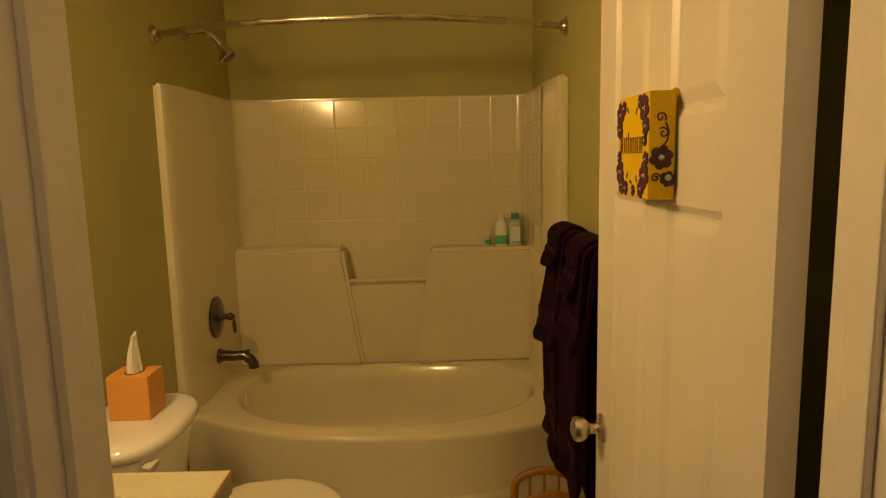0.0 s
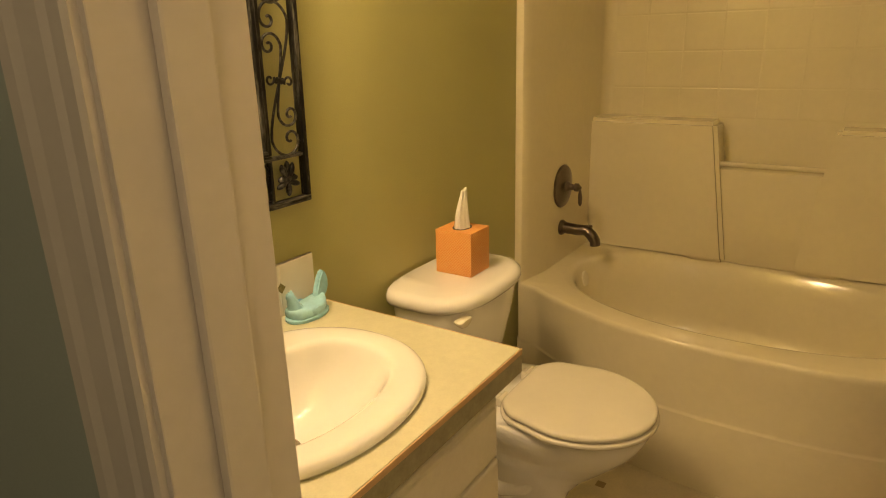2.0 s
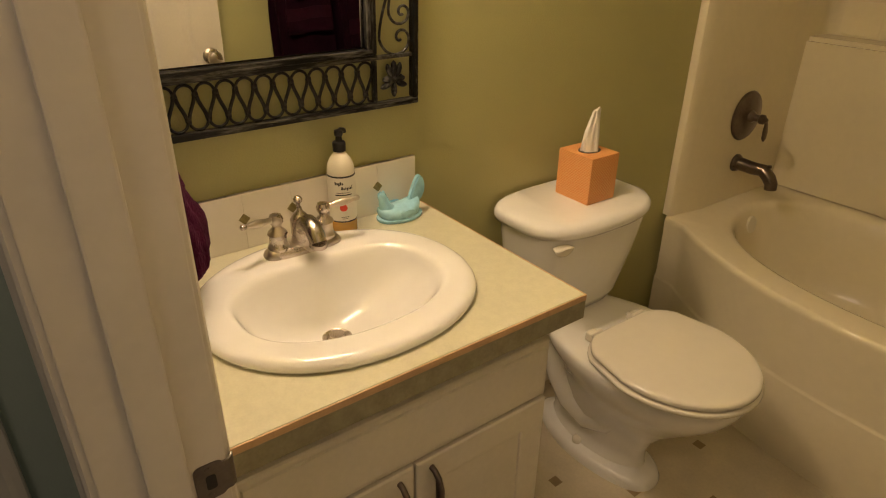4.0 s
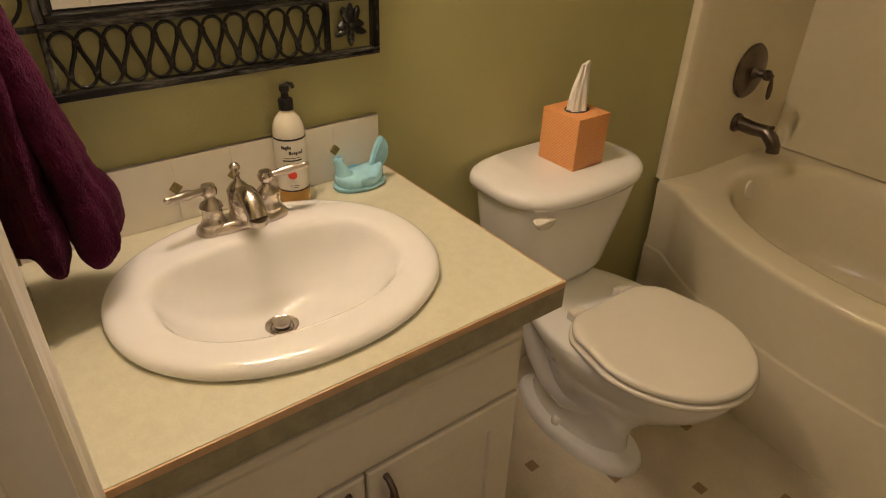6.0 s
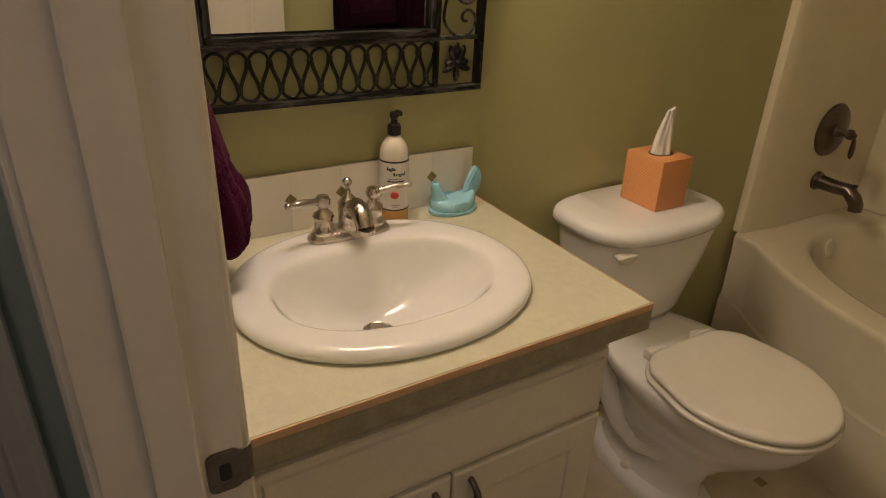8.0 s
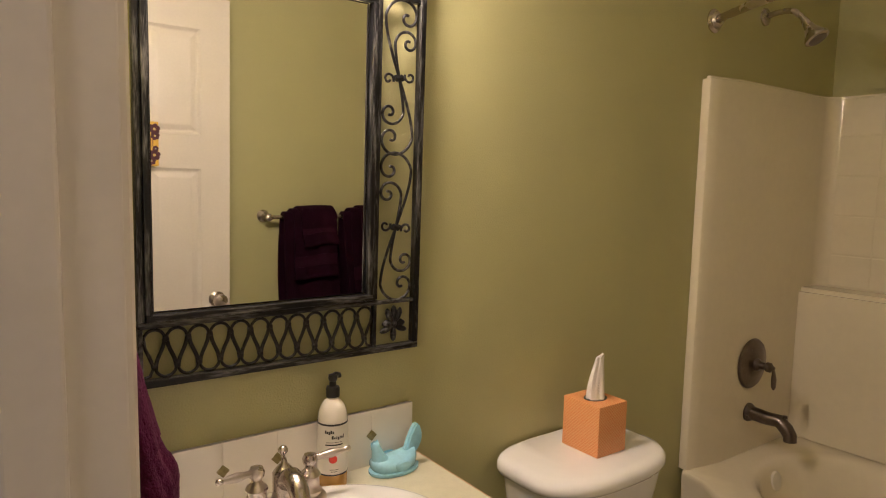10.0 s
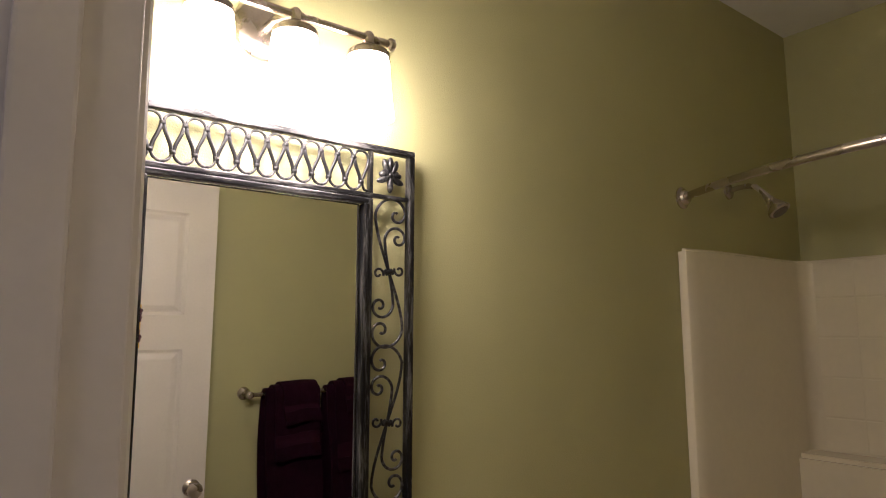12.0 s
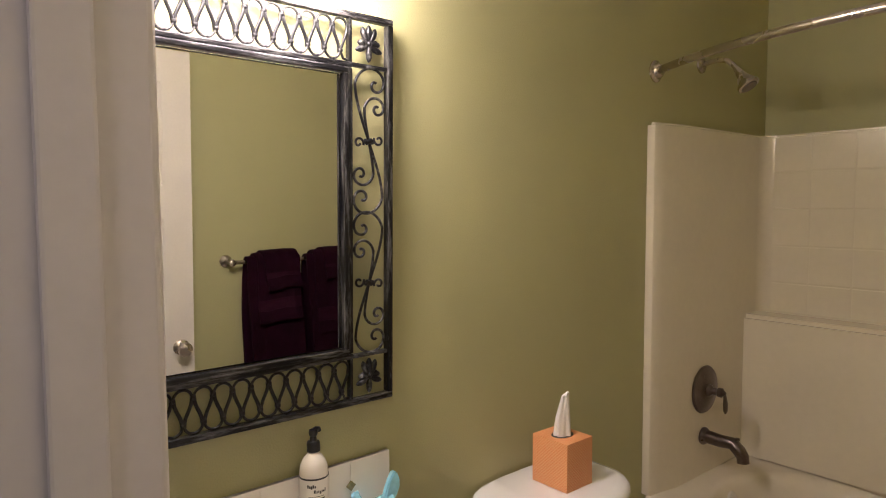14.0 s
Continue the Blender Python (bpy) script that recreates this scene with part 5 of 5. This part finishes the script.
def tissue_box():
    r = thing("tissue_box", 0.138, 1.152, 0.7592, "orange woven-print tissue box with a white tissue on the toilet tank", "tissue box")
    x0, x1, y0, y1, z0, z1 = 0.079, 0.197, 1.100, 1.205, 0.7595, 0.888
    bm = box(x0, x1, y0, y1, z0, z1 - 0.0002, 0.0015)
    piece(r, "carton", bm, M_ORANGE, smooth=30)
    cx, cy = (x0 + x1) / 2, (y0 + y1) / 2
    # The carton is solid; this thin black oval paints the shade of its opening.
    piece(r, "opening", rings([ellipse(cx, cy, z1 + h, 0.026, 0.034, 32) for h in (-0.001, 0.0008)]), M_BLACK, "black oval as the shade inside the opening")
    loops = []
    for k in range(19):
        t = k / 18
        z = z1 + 0.0009 + t * 0.108
        wy, wx = 0.027 - 0.012 * t + 0.003 * math.sin(5 * t), 0.015 * (1 - t) ** 1.2 + 0.0055
        lp = []
        for q in range(56):
            a = 2 * math.pi * q / 56
            fold = 1 + (0.16 * math.sin(5 * a + 1.4 * t) + 0.10 * math.sin(9 * a - 2 * t)) * (0.5 + 0.5 * t)
            lp.append((cx + wx * fold * math.cos(a) + 0.004 * t * t, cy + wy * fold * math.sin(a) + 0.006 * t ** 1.6, z + t * (0.005 * math.sin(a + 0.4) + 0.003 * math.sin(4 * a))))
        loops.append(lp)
    piece(r, "tissue", rings(loops), M_TISSUE, "white tissue pulled up", 60)


tissue_box()


# ---- towels on the east wall ----
def towel_bar():
    r = thing("towel_bar", W, 1.2, 1.215, "brushed nickel towel bar on the green wall", "towel bar")
    for y in (0.885, 1.52):
        piece(r, "wall_post", lathe([(0, 0), (0.027, 0), (0.027, 0.004), (0.023, 0.010), (0.014, 0.016), (0.012, 0.050), (0.015, 0.058), (0.015, 0.078), (0.008, 0.084), (0, 0.085)], pose(W, y, 1.215, 0, -90, 0), 24), M_NICKEL, smooth=40)
    piece(r, "bar", tube([(W - 0.068, 0.885, 1.215), (W - 0.068, 1.52, 1.215)], 0.009, 14), M_NICKEL, smooth=60)


def draped(name, label, xb, zb, ya, yb, r_in, thick, front, back, mat, seed, flare=0.0):
    """A towel folded over a bar along y at (xb, zb): front towards -x hangs to z=front, back to z=back."""
    rnd = random.Random(seed)
    ph = [rnd.uniform(0, 6.28) for _ in range(6)]
    prof = []
    nf = 44
    for k in range(nf):
        prof.append((-(r_in), front + (zb - front) * k / nf))
    for k in range(13):
        a = math.pi - math.pi * k / 12
        prof.append((r_in * math.cos(a), zb + r_in * math.sin(a)))
    nb = 16
    for k in range(1, nb + 1):
        prof.append((r_in, zb - (zb - back) * k / nb))
    n = 30
    bm = bmesh.new()
    grid = []
    for i, (dx, z) in enumerate(prof):
        row = []
        for j in range(n + 1):
            u = j / n
            y = ya + (yb - ya) * u
            drop = max(0.0, (zb - z))
            amp = min(1, drop / 0.25) * 0.011
            wav = amp * (math.sin(5 * u + ph[0] + z * 2) + 0.35 * math.sin(11 * u + ph[1] - z * 4)) + 0.0015 * math.sin(19 * u + ph[2] + z * 9)
            side = -1 if dx <= 0 else 0.25
            hem = 0.013 * math.exp(-((z - front - 0.012) / 0.026) ** 2) - 0.006 * math.exp(-((z - front - 0.075) / 0.022) ** 2) if dx < 0 else 0.0
            yy = y + 0.006 * math.sin(z * 9 + ph[3]) + (u - 0.5) * flare * drop
            row.append(bm.verts.new((xb + dx + side * (wav + hem + amp * 1.7 + (0.016 * min(1, drop / 0.3) if dx < 0 else 0)), yy, z + 0.006 * math.sin(5 * u + ph[4]) * (1 if drop > 0.05 else 0.3))))
        grid.append(row)
    for a, b in zip(grid, grid[1:]):
        for j in range(n):
            bm.faces.new((a[j], a[j + 1], b[j + 1], b[j]))
    # the flat woven band above the front hem
    band = [[v.co.copy() for v in row] for row, (dx, z) in zip(grid, prof) if dx < 0 and front + 0.05 < z < front + 0.05 + 0.10 * min(1, (zb - front) / 0.5)]
    gx = min(v.co.x for v in bm.verts)
    bmesh.ops.recalc_face_normals(bm, faces=bm.faces)
    bmesh.ops.solidify(bm, geom=bm.faces[:], thickness=thick)
    off = thick if min(v.co.x for v in bm.verts) < gx - thick / 2 else 0.0
    towel = tagged(part(name, bm, mat, None, "", 70), label, "towel", "towels on the bar")
    if len(band) > 1:
        sb = bmesh.new()
        g = [[sb.verts.new((c.x - off - 0.0022, c.y, c.z)) for c in row] for row in band]
        for p, q in zip(g, g[1:]):
            for j in range(n):
                sb.faces.new((p[j], p[j + 1], q[j + 1], q[j]))
        bmesh.ops.recalc_face_normals(sb, faces=sb.faces)
        bmesh.ops.solidify(sb, geom=sb.faces[:], thickness=0.0015)
        part("woven_band", sb, M_BAND, towel, "smooth lighter plum woven band", 70)
    return towel


towel_bar()
BATH = "dark plum terry bath towel folded over the towel bar"
HAND = "plum terry hand towel laid over the bath towel"
CLOTH = "small plum terry washcloth laid over the towels"
for k, (y0, y1) in enumerate(((0.945, 1.188), (1.228, 1.50))):
    draped("bath_towel", BATH, W - 0.068, 1.212, y0, y1, 0.028, 0.012, 0.535, 0.42, M_TOWEL, 1 + k)
    draped("hand_towel", HAND, W - 0.068, 1.208, y0 + 0.030, y1 - 0.020, 0.046, 0.012, 0.875 if k else 0.96, 0.95, M_TOWEL, 3 + k)
    draped("washcloth", CLOTH, W - 0.068, 1.206, y0 + 0.070, y1 - 0.012, 0.059, 0.011, 1.125 if k else 1.10, 1.08, M_TOWEL, 5 + k)


def ring_towel():
    """The hand towel that hangs from a ring over the end of the counter."""
    r = thing("towel_ring", 0.16, YF, 1.42, "brushed nickel towel ring beside the mirror", "towel ring")
    piece(r, "wall_post", lathe([(0, 0), (0.025, 0), (0.025, 0.004), (0.014, 0.014), (0.011, 0.045), (0.014, 0.052), (0, 0.058)], pose(0.165, YF, 1.42, -90, 0, 0), 22), M_NICKEL, smooth=40)
    piece(r, "ring", tube([(0.165 + 0.078 * math.sin(2 * math.pi * k / 40), YF + 0.048, 1.342 + 0.078 * math.cos(2 * math.pi * k / 40)) for k in range(40)], 0.005, 10, True), M_NICKEL, smooth=60)
    lobes = []
    for cy, sx, sy, low, seed in ((0.020, 0.078, 0.036, 0.888, 0.4), (0.088, 0.070, 0.044, 0.884, 2.1)):
        loops, n = [], 96
        for k in range(90):
            t = k / 89
            z = 1.292 + (low - 1.292) * t
            gx = 0.42 + 0.58 * min(1.0, t / 0.8) ** 0.8
            gy = 0.62 + 0.14 * t + 0.24 * max(0.0, min(1.0, (t - 0.60) / 0.25)) ** 1.4
            end = 1.0 if t < 0.92 else 0.45 + 0.55 * math.sqrt(max(0.0, 1 - ((t - 0.92) / 0.08) ** 2))
            my = YF + 0.052 + (cy - YF - 0.052) * min(1, t * 1.25) ** 1.2
            lp = []
            for q in range(n):
                a = 2 * math.pi * q / n
                deep = min(1, 0.25 + t * 1.6)
                fold = 1 + deep * (0.13 * math.sin(3 * a + seed) + 0.05 * math.sin(5 * a + 1.7 * seed + 1.2 * t) + 0.012 * math.sin(9 * a + 2.5 * t))
                fold += 0.10 * noise.noise((2.2 * math.cos(a) + seed, 2.2 * math.sin(a), 7 * t)) + 0.045 * noise.noise((14 * math.cos(a), 14 * math.sin(a) + seed, 45 * t))
                band = -0.003 if 0.66 < t < 0.74 else 0.0
                lp.append((0.165 + (sx * gx + band) * fold * end * math.cos(a), my + (sy * gy + band) * fold * end * math.sin(a), z - 0.014 * t * t * math.sin(2 * a + seed)))
            loops.append(lp)
        lobes.append(rings(loops))
    tagged(part("ring_hand_towel", join(*lobes), M_TOWEL_LIT, None, "", 70), "plum terry hand towel gathered in the towel ring", "towel")


ring_towel()


def magazine_rack():
    r = thing("bentwood_rack", 1.384, 1.40, 0, "honey-coloured bentwood rack with spindles on the floor", "magazine rack")
    for y in (1.30, 1.47):
        arch = [(1.283, y, 0.012), (1.276, y, 0.19), (1.278, y, 0.32)] + [(1.384 - 0.106 * math.cos(math.pi * k / 12), y, 0.325 + 0.060 * math.sin(math.pi * k / 12)) for k in range(1, 12)] + [(1.490, y, 0.32), (1.492, y, 0.19), (1.485, y, 0.012)]
        piece(r, "bent_frame", tube(arch, 0.0145, 12), M_WOOD, smooth=60)
        for x in (1.333, 1.384, 1.435):
            piece(r, "spindle", tube([(x, y, 0.08), (x, y, 0.22), (x, y, 0.378 if x == 1.384 else 0.370)], [0.005, 0.007, 0.005], 10), M_WOOD, smooth=60)
        piece(r, "rail", tube([(1.280, y, 0.08), (1.488, y, 0.08)], 0.008, 10), M_WOOD, smooth=60)
    piece(r, "tray", box(1.288, 1.480, 1.305, 1.465, 0.072, 0.084, 0.003), M_WOOD)


magazine_rack()


# ---- hall ----
def picture():
    x0, x1, z0, z1 = 0.245, 0.484, 1.256, 1.60
    r = thing("picture_frame", (x0 + x1) / 2, YH, z0, "black deep picture frame on the hall wall", "picture frame")
    ya, yb = YH - 0.001, YH - 0.028
    for c in ((x0, x1, z0, z0 + 0.035), (x0, x1, z1 - 0.035, z1), (x0, x0 + 0.035, z0 + 0.035, z1 - 0.035), (x1 - 0.035, x1, z0 + 0.035, z1 - 0.035)):
        piece(r, "frame_rail", box(c[0], c[1], yb, ya, c[2], c[3], 0.003), M_FRAME)
    piece(r, "print", box(x0 + 0.035, x1 - 0.035, ya - 0.010, ya - 0.002, z0 + 0.035, z1 - 0.035), M_PRINT, "grey print behind glass")


picture()
